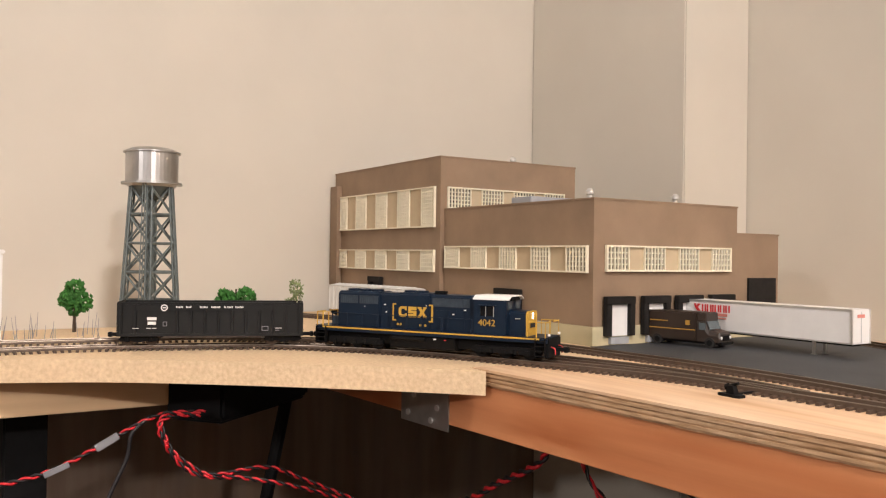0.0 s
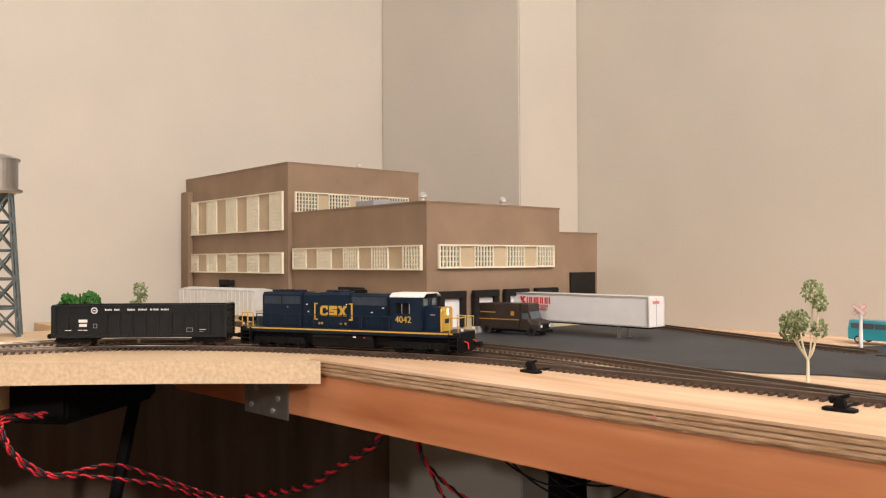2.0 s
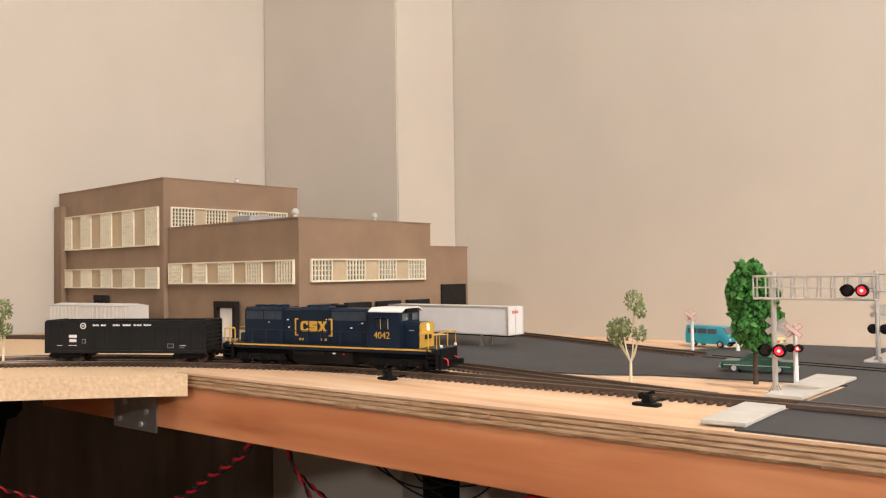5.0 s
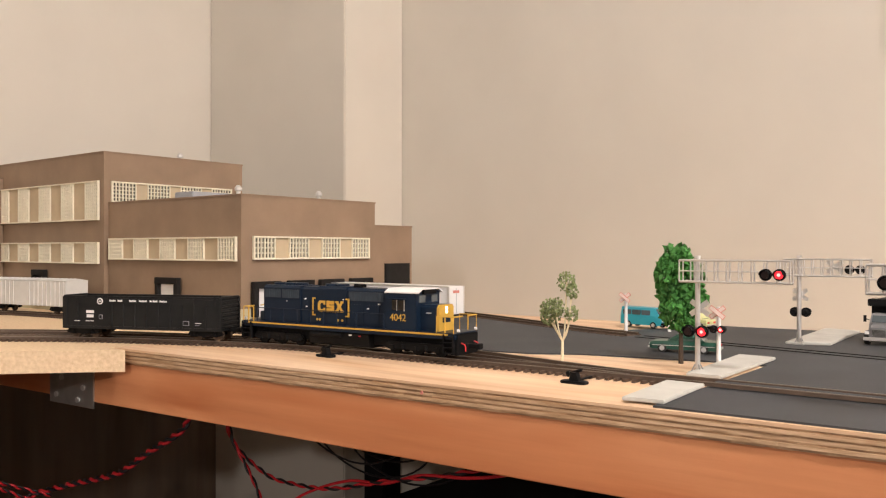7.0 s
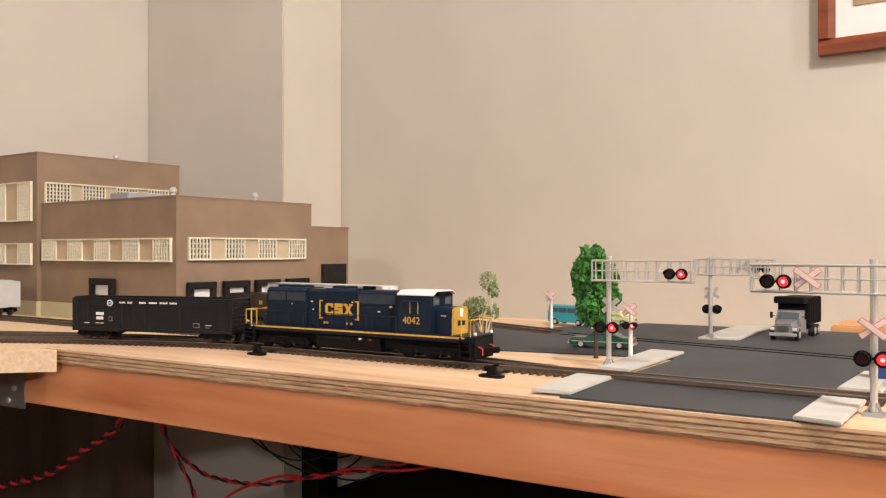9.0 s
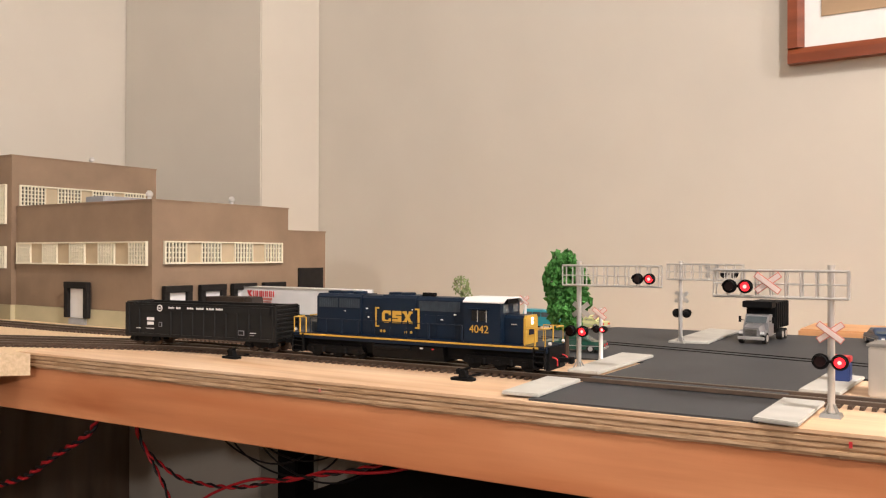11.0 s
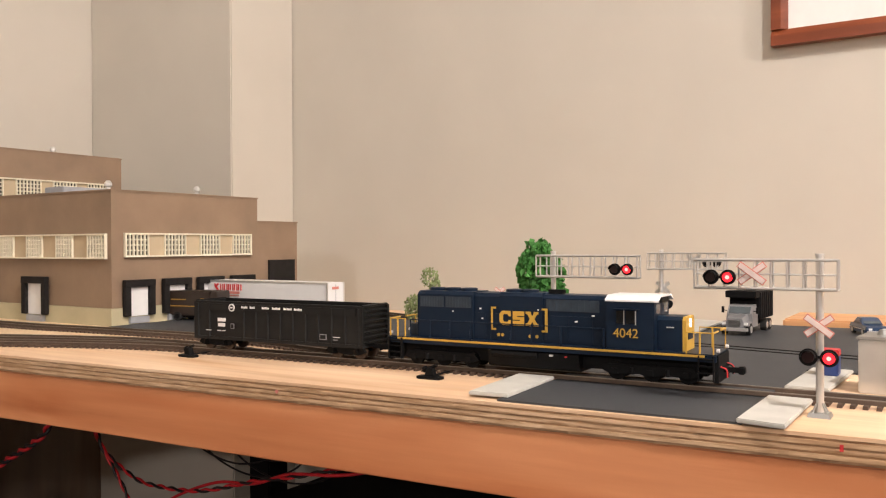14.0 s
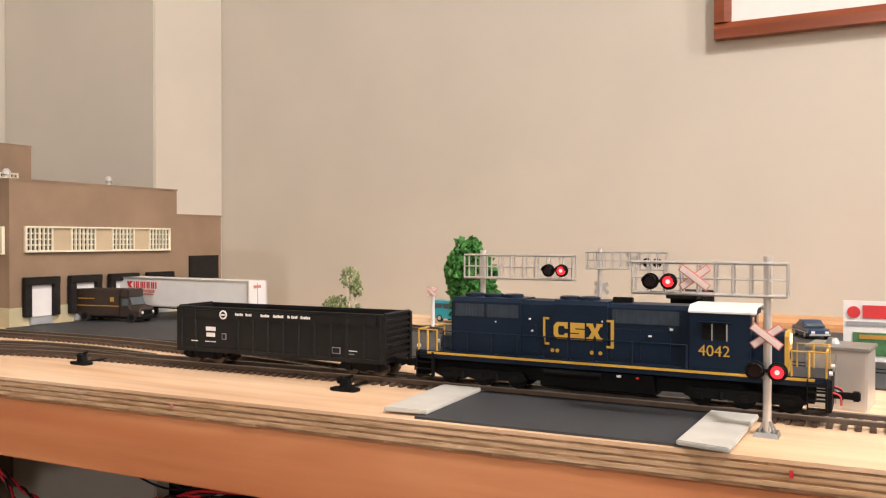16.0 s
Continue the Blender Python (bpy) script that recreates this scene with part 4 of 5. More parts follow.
cantilever(0.7575, -0.1415, 1, -1, "silver cantilever crossing signal with glowing red lamps", arm=0.0620, tail=0.0085, r=0.0019, top=0.0810)
cantilever(0.845, 0.045, -1, -1, "silver cantilever crossing signal beside far pavement strip", arm=0.0625, tail=0.0120, r=0.0018, buck=False, top=0.0815)
cantilever(1.0715, 0.0385, -1, 1, "silver cantilever crossing signal seen from behind", arm=0.0590, tail=0.0125, r=0.0019, top=0.0805)


def small_signal(x, y, h, lamps, face, label):
    s = thing("crossbuck_post", label, "signal", (x, y, T), 0, "crossbuck posts")
    part("post", rod(B(), (0, 0, 0), (0, 0, h), 0.0018, 12, 0.0014), WHITE, s, "white post")
    crossbuck(s, (face * 0.0022, 0, h - 0.004), (0, 1, 0), (face, 0, 0), 0.0068)
    if lamps:
        lens_pair(s, (face * 0.0035, 0, h * 0.62), (0, 1, 0), (face, 0, 0), 0.6)
    return s


small_signal(0.897, 0.049, 0.044, True, -1, "white crossing post with small red lamps")
small_signal(1.064, 0.205, 0.042, False, -1, "white crossbuck post beside the back track")
one("marker_post", rod(B(), (1.110, 0.178, T), (1.110, 0.178, T + 0.020), 0.0018, 12), WHITE, "short white marker post by road", "post")


# ---- ground throws and relay case ----
def ground_throw(x, y, turn):
    g = thing("ground_throw", "black plastic switch ground throw beside the track", "switch", (x, y, T), turn, "ground throws")
    g.matrix_basis = pose(x, y, T, 0, 0, turn) @ Matrix.Diagonal((0.74, 0.74, 0.85, 1))
    part("base", prism(B(), [(-0.012, -0.005), (-0.009, -0.0065), (0.009, -0.0065), (0.012, -0.005), (0.012, 0.003), (0.006, 0.006), (-0.006, 0.006), (-0.012, 0.003)], 0, 0.0022, "z"), BLACK, g, bevel=0.0004)
    part("stand", prism(B(), [(-0.005, 0.0022), (0.005, 0.0022), (0.0025, 0.0085), (-0.0025, 0.0085)], -0.003, 0.003), BLACK, g, bevel=0.0003)
    part("lever", rod(B(), (-0.006, 0.002, 0.007), (0.006, 0.001, 0.0105), 0.0012, 8), BLACK, g)
    part("weight", rod(B(), (-0.0085, 0.002, 0.0062), (-0.0055, 0.002, 0.0072), 0.0024, 12), BLACK, g)
    part("tie_bar", box(B(), -0.0012, 0.0012, 0.005, 0.032, 0.0012, 0.0024), BLACK, g)
    return g


ground_throw(0.750, 0.316, -92)
ground_throw(0.757, 0.0925, -88)
cs = thing("relay_case", "brushed aluminium relay case standing by the track", "box", (0.853, -0.167, T), -6)
part("body", box(B(), -0.0150, 0.0150, -0.0150, 0.0150, 0.0, 0.0310), SILVER, cs, bevel=0.0008)
part("lid", box(B(), -0.0160, 0.0160, -0.0160, 0.0160, 0.0312, 0.0330), STEEL, cs, "flat grey lid", bevel=0.0004)
part("vent", rod(B(), (0, 0.004, 0.0331), (0, 0.004, 0.0362), 0.004, 12, 0.0025), STEEL, cs, "small lid vent")
part("door_seam", box(B(), -0.0154, -0.0151, -0.0003, 0.0003, 0.003, 0.029), GREY, cs)
cr = thing("red_blue_container", "small red and blue plastic container on pavement", "container", (0.880, -0.130, T + 0.0036), 0)
part("body", box(B(), -0.006, 0.006, -0.006, 0.006, 0, 0.012), BLUEPL, cr, "blue lower body", bevel=0.0006)
part("top", box(B(), -0.0062, 0.0062, -0.0062, 0.0062, 0.0122, 0.0165), RED, cr, "red top", bevel=0.0006)
sg = thing("roadside_sign", "white model filling station sign with coloured panels", "sign", (1.000, -0.161, T + 0.0012), 3)
part("panel", box(B(), 0, 0.002, -0.036, 0.0, 0.004, 0.046), WHITE, sg, "white sign panel")
part("red_panel", box(B(), -0.0006, -0.0001, -0.034, -0.012, 0.034, 0.043), RED, sg, "red panel")
part("logo_disc", rod(B(), (-0.0008, -0.0065, 0.038), (-0.0001, -0.0065, 0.038), 0.0042, 18), RED, sg, "red round emblem")
part("text_bar", box(B(), -0.0006, -0.0001, -0.034, -0.002, 0.0285, 0.0315), GREY, sg, "grey lettering bar")
part("green_panel", box(B(), -0.0006, -0.0001, -0.034, -0.006, 0.008, 0.024), mat("sign_green", (0.05, 0.16, 0.06), 0.5, vary=0.4, scale=160), sg, "dark green picture panel")
part("yellow_bar", box(B(), -0.0010, -0.0006, -0.030, -0.010, 0.0195, 0.0225), GOLD, sg, "yellow lettering bar")
for yy in (-0.003, -0.033):
    part("post", box(B(), 0.0002, 0.0018, yy - 0.001, yy + 0.001, 0, 0.004), WHITE, sg)

# ---- picture on the wall ----
pf = thing("picture_frame", "cherry wood picture frame with white mat", "picture", (1.4210, 0.0, 0.0))
pf.scale = (0.72, 1, 1)
y0, y1, z0, z1 = -0.62, 0.0065, 1.338, 1.80
w = 0.020
part("frame_rail", prism(B(), [(0, z0), (0.022, z0), (0.022, z0 + w), (0.006, z0 + w), (0, z0 + w * 0.6)], y0, y1, "y"), FRAMEWOOD, pf)
part("frame_rail", prism(B(), [(0, z1), (0.022, z1), (0.022, z1 - w), (0.006, z1 - w), (0, z1 - w * 0.6)], y0, y1, "y"), FRAMEWOOD, pf)
part("frame_stile", prism(B(), [(0, y1), (0.022, y1), (0.022, y1 - w), (0.006, y1 - w), (0, y1 - w * 0.6)], z0 + w + 0.0002, z1 - w - 0.0002, "z"), FRAMEWOOD, pf)
part("frame_stile", prism(B(), [(0, y0), (0.022, y0), (0.022, y0 + w), (0.006, y0 + w), (0, y0 + w * 0.6)], z0 + w + 0.0002, z1 - w - 0.0002, "z"), FRAMEWOOD, pf)
part("mat_board", box(B(), 0.010, 0.013, y0 + w * 0.9, y1 - w * 0.9, z0 + w * 0.9, z1 - w * 0.9), MATBOARD, pf, "white mat board")
part("print", box(B(), 0.008, 0.0098, y0 + 0.09, y1 - 0.040, z0 + 0.058, z1 - 0.08), PICTURE, pf, "sepia print")
part("backing", box(B(), 0.0150, 0.0215, y0 + 0.03, y1 - 0.03, z0 + 0.03, z1 - 0.03), PICTURE, pf, "brown backing")


# ---- wires ----
def twisted(name, pts, label, r=0.0011, pitch=0.0165, coil=0.0012):
    w = thing(name, label, "cable")
    P = glide(pts, 26)
    for ph, mm, lab in ((0, WIRE_RED, "red strand"), (math.pi, WIRE_BLACK, "black strand")):
        Q, s = [], 0.0
        for i, p in enumerate(P):
            if i:
                s += (p - P[i - 1]).length
            d = (P[min(i + 1, len(P) - 1)] - P[max(0, i - 1)]).normalized()
            q = d.to_track_quat("Z", "Y")
            a = ph + s / pitch * math.tau
            Q.append(p + q @ Vector((coil * math.cos(a), coil * math.sin(a), 0)))
        part("strand", tube(B(), Q, r, 6), mm, w, lab, smooth=True)
    return w



twisted("twisted_wire", [(0.513, 0.69, 0.945), (0.481, 0.69, 0.949), (0.487, 0.69, 0.921), (0.506, 0.69, 0.902), (0.526, 0.69, 0.892), (0.574, 0.69, 0.893), (0.613, 0.69, 0.876), (0.661, 0.69, 0.852), (0.711, 0.69, 0.828)], "red and black twisted wire drooping below the table")
twisted("twisted_wire", [(0.513, 0.69, 0.948), (0.479, 0.69, 0.944), (0.487, 0.69, 0.917), (0.511, 0.69, 0.894), (0.552, 0.69, 0.886), (0.601, 0.69, 0.872), (0.648, 0.69, 0.853), (0.699, 0.69, 0.822)], "red and black twisted wire drooping below the table")
twisted("twisted_wire", [(0.52, 0.7, 0.947), (0.479, 0.7, 0.947), (0.438, 0.7, 0.929), (0.399, 0.7, 0.911), (0.359, 0.7, 0.903), (0.3, 0.7, 0.899)], "red and black twisted wire running along beneath the board")
twisted("twisted_wire", [(0.746, 0.49, 0.945), (0.745, 0.505, 0.917), (0.742, 0.563, 0.885), (0.74, 0.612, 0.858), (0.735, 0.70, 0.832), (0.72, 0.75, 0.815), (0.69, 0.72, 0.81)], "thick red and black twisted wire bundle under table", 0.0017, 0.022, 0.0019)
twisted("twisted_wire", [(0.82, 0.545, 0.945), (0.82, 0.53, 0.895), (0.82, 0.506, 0.867), (0.82, 0.483, 0.836), (0.82, 0.47, 0.78)], "dark twisted wire hanging behind the beam", 0.0012, 0.03)
twisted("twisted_wire", [(0.82, 0.545, 0.945), (0.82, 0.53, 0.892), (0.82, 0.479, 0.865), (0.82, 0.437, 0.861), (0.82, 0.381, 0.866), (0.82, 0.316, 0.884), (0.82, 0.25, 0.90), (0.82, 0.17, 0.925)], "dark twisted wire looped under the table", 0.0012, 0.03)
one("red_cable", tube(B(), glide([(0.82, 0.46, 0.82), (0.82, 0.437, 0.843), (0.82, 0.404, 0.861), (0.82, 0.359, 0.877), (0.82, 0.316, 0.882), (0.82, 0.275, 0.896), (0.82, 0.226, 0.902), (0.82, 0.185, 0.912), (0.82, 0.12, 0.935)], 8), 0.0014, 8), WIRE_RED, "single red cable slung under the table", "cable", smooth=True)
for k, (y, z) in enumerate(((0.60, 0.86), (0.57, 0.85), (0.55, 0.87), (0.52, 0.85))):
    one("thin_cable", tube(B(), glide([(0.98, y, 0.97), (0.98, y + 0.02, z + 0.05), (0.97, y - 0.03, z), (0.96, y - 0.12, z - 0.015), (0.95, y - 0.20, z + 0.02), (0.95, y - 0.24, 0.97)], 8), 0.0011, 6), WIRE_BLACK, "thin dark cable looped beneath the table", "cable", smooth=True)
one("grey_tape_flag", box(B(), -0.010, 0.010, -0.0006, 0.0006, -0.0045, 0.002, pose(0.437, 0.698, 0.93, 0, -28, 0)), TAPE, "grey tape wrapped round the wire", "tape", bevel=0.0003)
one("grey_tape_flag", box(B(), -0.010, 0.010, -0.0006, 0.0006, -0.003, 0.002, pose(0.399, 0.698, 0.911, 0, -20, 0)), TAPE, "grey tape wrapped round the wire", "tape", bevel=0.0003)
one("black_lead", tube(B(), glide([(0.473, 0.7, 0.947), (0.458, 0.7, 0.934), (0.454, 0.7, 0.913), (0.441, 0.7, 0.884), (0.427, 0.7, 0.847)], 8), 0.0018, 8), WIRE_BLACK, "black lead hanging from the control box", "cable", smooth=True)


# ---- train ----
def axle(parent, x, r, half, wheel_mat, rim):
    ax = part("wheelset", rod(B(), (0, -half, 0), (0, half, 0), 0.0012, 8), BLACK, parent, "wheel pair on axle")
    ax.location = (x, 0, r)
    for s in (-1, 1):
        w = part("wheel", rod(B(), (0, s * (half - 0.0026), 0), (0, s * half, 0), r, 20), wheel_mat, ax, "steel wheel")
        del w
    return ax


def bogie_frame(parent, xc, n, pitch, r, hw, material):
    """Side frames of a bogie with journal boxes and springs."""
    L = pitch * (n - 1) / 2 + 0.0075
    for s in (-1, 1):
        y = s * hw
        fr = part("side_frame", prism(B(), [(xc - L, r * 1.05), (xc - L + 0.003, r * 1.75), (xc + L - 0.003, r * 1.75), (xc + L, r * 1.05), (xc + L - 0.004, r * 0.75), (xc + pitch * 0.3, r * 0.85), (xc, r * 0.6), (xc - pitch * 0.3, r * 0.85), (xc - L + 0.004, r * 0.75)], y - 0.0011, y + 0.0011), material, parent, "dark bogie side frame")
        for k in range(n):
            x = xc + (k - (n - 1) / 2) * pitch
            part("journal_box", box(B(), x - 0.0022, x + 0.0022, y + s * 0.0006 - 0.0014, y + s * 0.0006 + 0.0014, r * 0.7, r * 1.35), material, fr, bevel=0.0003)
        for k in (-1, 1):
            part("spring", rod(B(), (xc + k * pitch * 0.5, y + s * 0.0014, r * 0.8), (xc + k * pitch * 0.5, y + s * 0.0014, r * 1.5), 0.0014, 8), material, fr)


WHEELS = []


def locomotive():
    o = thing("diesel_locomotive", "dark blue and yellow six-axle model diesel locomotive", "locomotive")
    hb = 0.0108
    uf = part("underframe", box(B(), -0.105, 0.105, -0.0168, 0.0168, 0.0150, 0.0188), BLUE, o, bevel=0.0003)
    for s in (-1, 1):
        part("sill_stripe", box(B(), -0.0985, 0.0985, s * 0.0170 - 0.0003, s * 0.0170 + 0.0003, 0.0177, 0.0190), YELLOW, uf, "yellow sill stripe")
    part("walkway", box(B(), -0.105, 0.105, -0.0170, 0.0170, 0.0191, 0.0197), BLUE, o)
    # long hood with chamfered roof edges
    def hood(x0, x1, h, z1, name, label="", mm=BLUE):
        return part(name, prism(B(), [(-h, 0.0197), (h, 0.0197), (h, z1 - 0.0022), (h - 0.0020, z1), (-h + 0.0020, z1), (-h, z1 - 0.0022)], x0, x1, "x"), mm, o, label)
    hood(-0.088, 0.031, hb, 0.0508, "long_hood", "dark blue long hood")
    hood(-0.0865, -0.045, hb + 0.0013, 0.0514, "radiator_section")
    hood(-0.026, 0.006, hb + 0.0009, 0.0516, "brake_blister")
    for x0, x1 in ((-0.0850, -0.0670), (-0.0655, -0.0465), (0.0085, 0.0275)):
        ext = 0.0013 if x1 < 0 else 0.0
        for s in (-1, 1):
            y = s * (hb + ext)
            g = part("radiator_grille", box(B(), x0, x1, y - 0.0003, y + 0.0003, 0.0405, 0.0478), GRILLE, o, "grey radiator grille")
            for k in range(9):
                xx = x0 + (x1 - x0) * (k + 0.5) / 9
                part("grille_slat", box(B(), xx - 0.0002, xx + 0.0002, y + s * 0.0003 - 0.0002, y + s * 0.0003 + 0.0002, 0.0408, 0.0475), GRILLE, g)
    for x in (-0.078, -0.066, -0.054, -0.020, -0.008):
        f = part("roof_fan", lathe(B(), [(0.0058, 0.0508), (0.0058, 0.0530), (0.0050, 0.0534), (0.001, 0.0536)], 24), BLUE, o, "round roof fan")
        f.location = (x, 0, 0)
    part("exhaust_stack", box(B(), 0.006, 0.013, -0.002, 0.002, 0.0510, 0.0537), BLACK, o, bevel=0.0003)
    for x in (-0.0405, -0.030, 0.004, 0.0125, 0.021):
        for s in (-1, 1):
            part("hood_door", box(B(), x - 0.0042, x + 0.0042, s * (hb + 0.0001) - 0.0002, s * (hb + 0.0001) + 0.0002, 0.0215, 0.0375), BLUE, o)
    for x, z in ((-0.060, 0.038), (-0.040, 0.0405), (0.003, 0.0410), (0.0195, 0.0345), (-0.0385, 0.034), (0.0255, 0.0385)):
        part("stencil", box(B(), x - 0.0004, x + 0.0004, -hb - 0.0015, -hb + 0.0002, z - 0.00045, z + 0.00045), WHITE, o, "tiny white stencil")
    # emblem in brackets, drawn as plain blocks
    for s in (-1, 1):
        y = s * (hb + 0.0011)
        for bx, d in ((-0.0315, 1), (0.0085, -1)):
            q = B()
            box(q, bx - 0.0006, bx + 0.0006, y - 0.0002, y + 0.0002, 0.0268, 0.0420)
            box(q, min(bx, bx + d * 0.003), max(bx, bx + d * 0.003), y - 0.0002, y + 0.0002, 0.0408, 0.0420)
            box(q, min(bx, bx + d * 0.003), max(bx, bx + d * 0.003), y - 0.0002, y + 0.0002, 0.0268, 0.0280)
            part("emblem_bracket", q, YELLOW, o, "yellow bracket")
        for k, (cx, pts) in enumerate(((-0.0215, [(-0.0042, -0.0022), (-0.0042, 0.0022), (-0.0022, 0.0040), (0.0042, 0.0040), (0.0042, 0.0010), (0.0026, 0.0010), (0.0020, 0.0022), (-0.0010, 0.0022), (-0.0016, 0.0012), (-0.0016, -0.0012), (-0.0010, -0.0022), (0.0020, -0.0022), (0.0026, -0.0012), (0.0042, -0.0012), (0.0042, -0.0030), (0.0034, -0.0040), (-0.0022, -0.0040)]),
                                       (-0.0115, [(-0.0042, -0.0040), (-0.0042, -0.0014), (0.0012, -0.0014), (0.0012, -0.0008), (-0.0042, -0.0008), (-0.0042, 0.0040), (0.0042, 0.0040), (0.0042, 0.0014), (-0.0012, 0.0014), (-0.0012, 0.0008), (0.0042, 0.0008), (0.0042, -0.0040)]),
                                       (-0.0015, [(-0.0046, -0.0040), (-0.0046, -0.0026), (-0.0034, -0.0026), (-0.0016, 0.0), (-0.0034, 0.0026), (-0.0046, 0.0026), (-0.0046, 0.0040), (-0.0008, 0.0040), (-0.0008, 0.0030), (0.0002, 0.0014), (0.0012, 0.0030), (0.0012, 0.0040), (0.0046, 0.0040), (0.0046, 0.0026), (0.0036, 0.0026), (0.0018, 0.0), (0.0036, -0.0026), (0.0046, -0.0026), (0.0046, -0.0040), (0.0012, -0.0040), (0.0012, -0.0030), (0.0002, -0.0014), (-0.0008, -0.0030), (-0.0008, -0.0040)]))):
            pp = [(cx + (u if s < 0 else -u), 0.0350 + v * 1.15) for u, v in pts]
            part("emblem_block", prism(B(), pp, y - 0.0002, y + 0.0002), YELLOW, o, "yellow emblem block")
        for x in (-0.0265, -0.0235, -0.003, 0.002):
            part("emblem_dot", rod(B(), (x, y - 0.0002, 0.0238), (x, y + 0.0002, 0.0238), 0.0011, 10), YELLOW, o, "small yellow dot")
    # cab
    cab = part("cab", prism(B(), [(-0.0162, 0.0197), (0.0162, 0.0197), (0.0162, 0.0486), (0.0112, 0.0510), (-0.0112, 0.0510), (-0.0162, 0.0486)], 0.0315, 0.0645, "x"), BLUE, o, "dark blue cab")
    part("cab_roof", prism(B(), [(-0.0168, 0.0483), (-0.0162, 0.0488), (-0.0112, 0.0512), (0.0112, 0.0512), (0.0162, 0.0488), (0.0168, 0.0483), (0.0168, 0.0492), (0.0115, 0.0521), (-0.0115, 0.0521), (-0.0168, 0.0492)], 0.0305, 0.0680, "x"), WHITE, cab, "white cab roof")
    for s in (-1, 1):
        y = s * 0.0163
        for a, b in ((0.0395, 0.0460), (0.0470, 0.0535)):
            w = part("side_window", box(B(), a, b, y - 0.0003, y + 0.0003, 0.0352, 0.0428), CABGLASS, cab, "dark cab window")
            part("window_trim", box(B(), b - 0.0006, b, y + s * 0.0003 - 0.0002, y + s * 0.0003 + 0.0002, 0.0345, 0.0430), SILVER, w, "silver window trim")
        part("sunshade", box(B(), 0.0375, 0.0555, y - 0.0002, y + s * 0.0022 + 0.0002, 0.0436, 0.0441) if s > 0 else box(B(), 0.0375, 0.0555, y - 0.0024, y + 0.0002, 0.0436, 0.0441), BLUE, cab)
        m = pose(0.0470, y + s * 0.0002, 0.0268, 90, 0, 0) if s < 0 else pose(0.0470, y + s * 0.0002, 0.0268, 90, 0, 180)
        words("road_number", "4042", 0.0078, YELLOW, cab, m, "yellow road number")
        part("class_light", rod(B(), (0.0625, y, 0.0490), (0.0650, y, 0.0490), 0.0008, 8), WHITE, cab)
    for yy in (-0.0085, 0.0085):
        part("front_window", box(B(), 0.0643, 0.0650, yy - 0.0042, yy + 0.0042, 0.0412, 0.0468), GLASSY, cab, "dark windscreen")
    part("number_board", box(B(), 0.0645, 0.0672, -0.0085, 0.0085, 0.0478, 0.0510), BLACK, cab, "black number board")
    # low nose
    nose = part("low_nose", prism(B(), [(-0.0105, 0.0197), (0.0105, 0.0197), (0.0105, 0.0378), (0.0085, 0.0398), (-0.0085, 0.0398), (-0.0105, 0.0378)], 0.0648, 0.0837, "x"), BLUE, o, "dark blue low nose")
    part("nose_face", prism(B(), [(-0.0106, 0.0197), (0.0106, 0.0197), (0.0106, 0.0378), (0.0085, 0.0399), (-0.0085, 0.0399), (-0.0106, 0.0378)], 0.0838, 0.0862, "x"), YELLOW, nose, "yellow nose front")
    for z in (0.0345, 0.0372):
        part("headlight", rod(B(), (0.0858, 0, z), (0.0868, 0, z), 0.0013, 14), HEAD_LIT, nose, "glowing headlight")
    part("nose_emblem", box(B(), 0.0863, 0.0866, -0.0055, 0.0055, 0.0262, 0.0300), BLUE, nose, "blue emblem block")
    part("grab_iron", rod(B(), (0.0720, -0.0110, 0.0335), (0.0775, -0.0110, 0.0335), 0.0004, 6), SILVER, nose)
    part("rear_housing", box(B(), -0.0960, -0.0885, -0.006, 0.006, 0.0197, 0.0275), GRILLE, o, "grey end box", bevel=0.0005)
    # handrails
    for s in (-1, 1):
        y = s * 0.0166
        side = part("side_handrail", rod(B(), (-0.0900, y, 0.0315), (0.0300, y, 0.0315), 0.0004, 6), BLUE, o, "thin dark handrail")
        for k in range(9):
            x = -0.0900 + k * 0.0150
            part("stanchion", rod(B(), (x, y, 0.0195), (x, y, 0.0315), 0.00045, 6), BLUE, side)
        for e, x0, x1 in ((1, 0.0880, 0.1035), (-1, -0.0935, -0.1035)):
            rl = part("end_handrail", tube(B(), [(x0, y, 0.0195), (x0, y, 0.0318), (x1, y, 0.0318), (x1, y, 0.0195)], 0.0005, 6), YELLOW, o, "yellow end handrail")
            part("stanchion", rod(B(), ((x0 + x1) / 2, y, 0.0195), ((x0 + x1) / 2, y, 0.0318), 0.0006, 6), YELLOW, rl, "yellow stanchion")
            part("rail_bar", rod(B(), (x1, y, 0.0318), (x1, s * 0.004, 0.0318), 0.0006, 6), YELLOW, rl, "yellow end rail")
            sx = 0.0995 * e
            for k in range(4):
                part("step", box(B(), sx - 0.0040, sx + 0.0040, y - 0.0022, y + 0.0008, 0.0045 + k * 0.0040, 0.0051 + k * 0.0040), BLACK, rl, "entry step")
            for dx in (-0.0042, 0.0042):
                part("step_side", box(B(), sx + dx - 0.0003, sx + dx + 0.0003, y - 0.0022, y + 0.0010, 0.0042, 0.0188), BLACK, rl)
    for e in (-1, 1):
        part("pilot", box(B(), min(e * 0.103, e * 0.106), max(e * 0.103, e * 0.106), -0.0150, 0.0150, 0.0030, 0.0188), BLACK, o, "black pilot plate", bevel=0.0004)
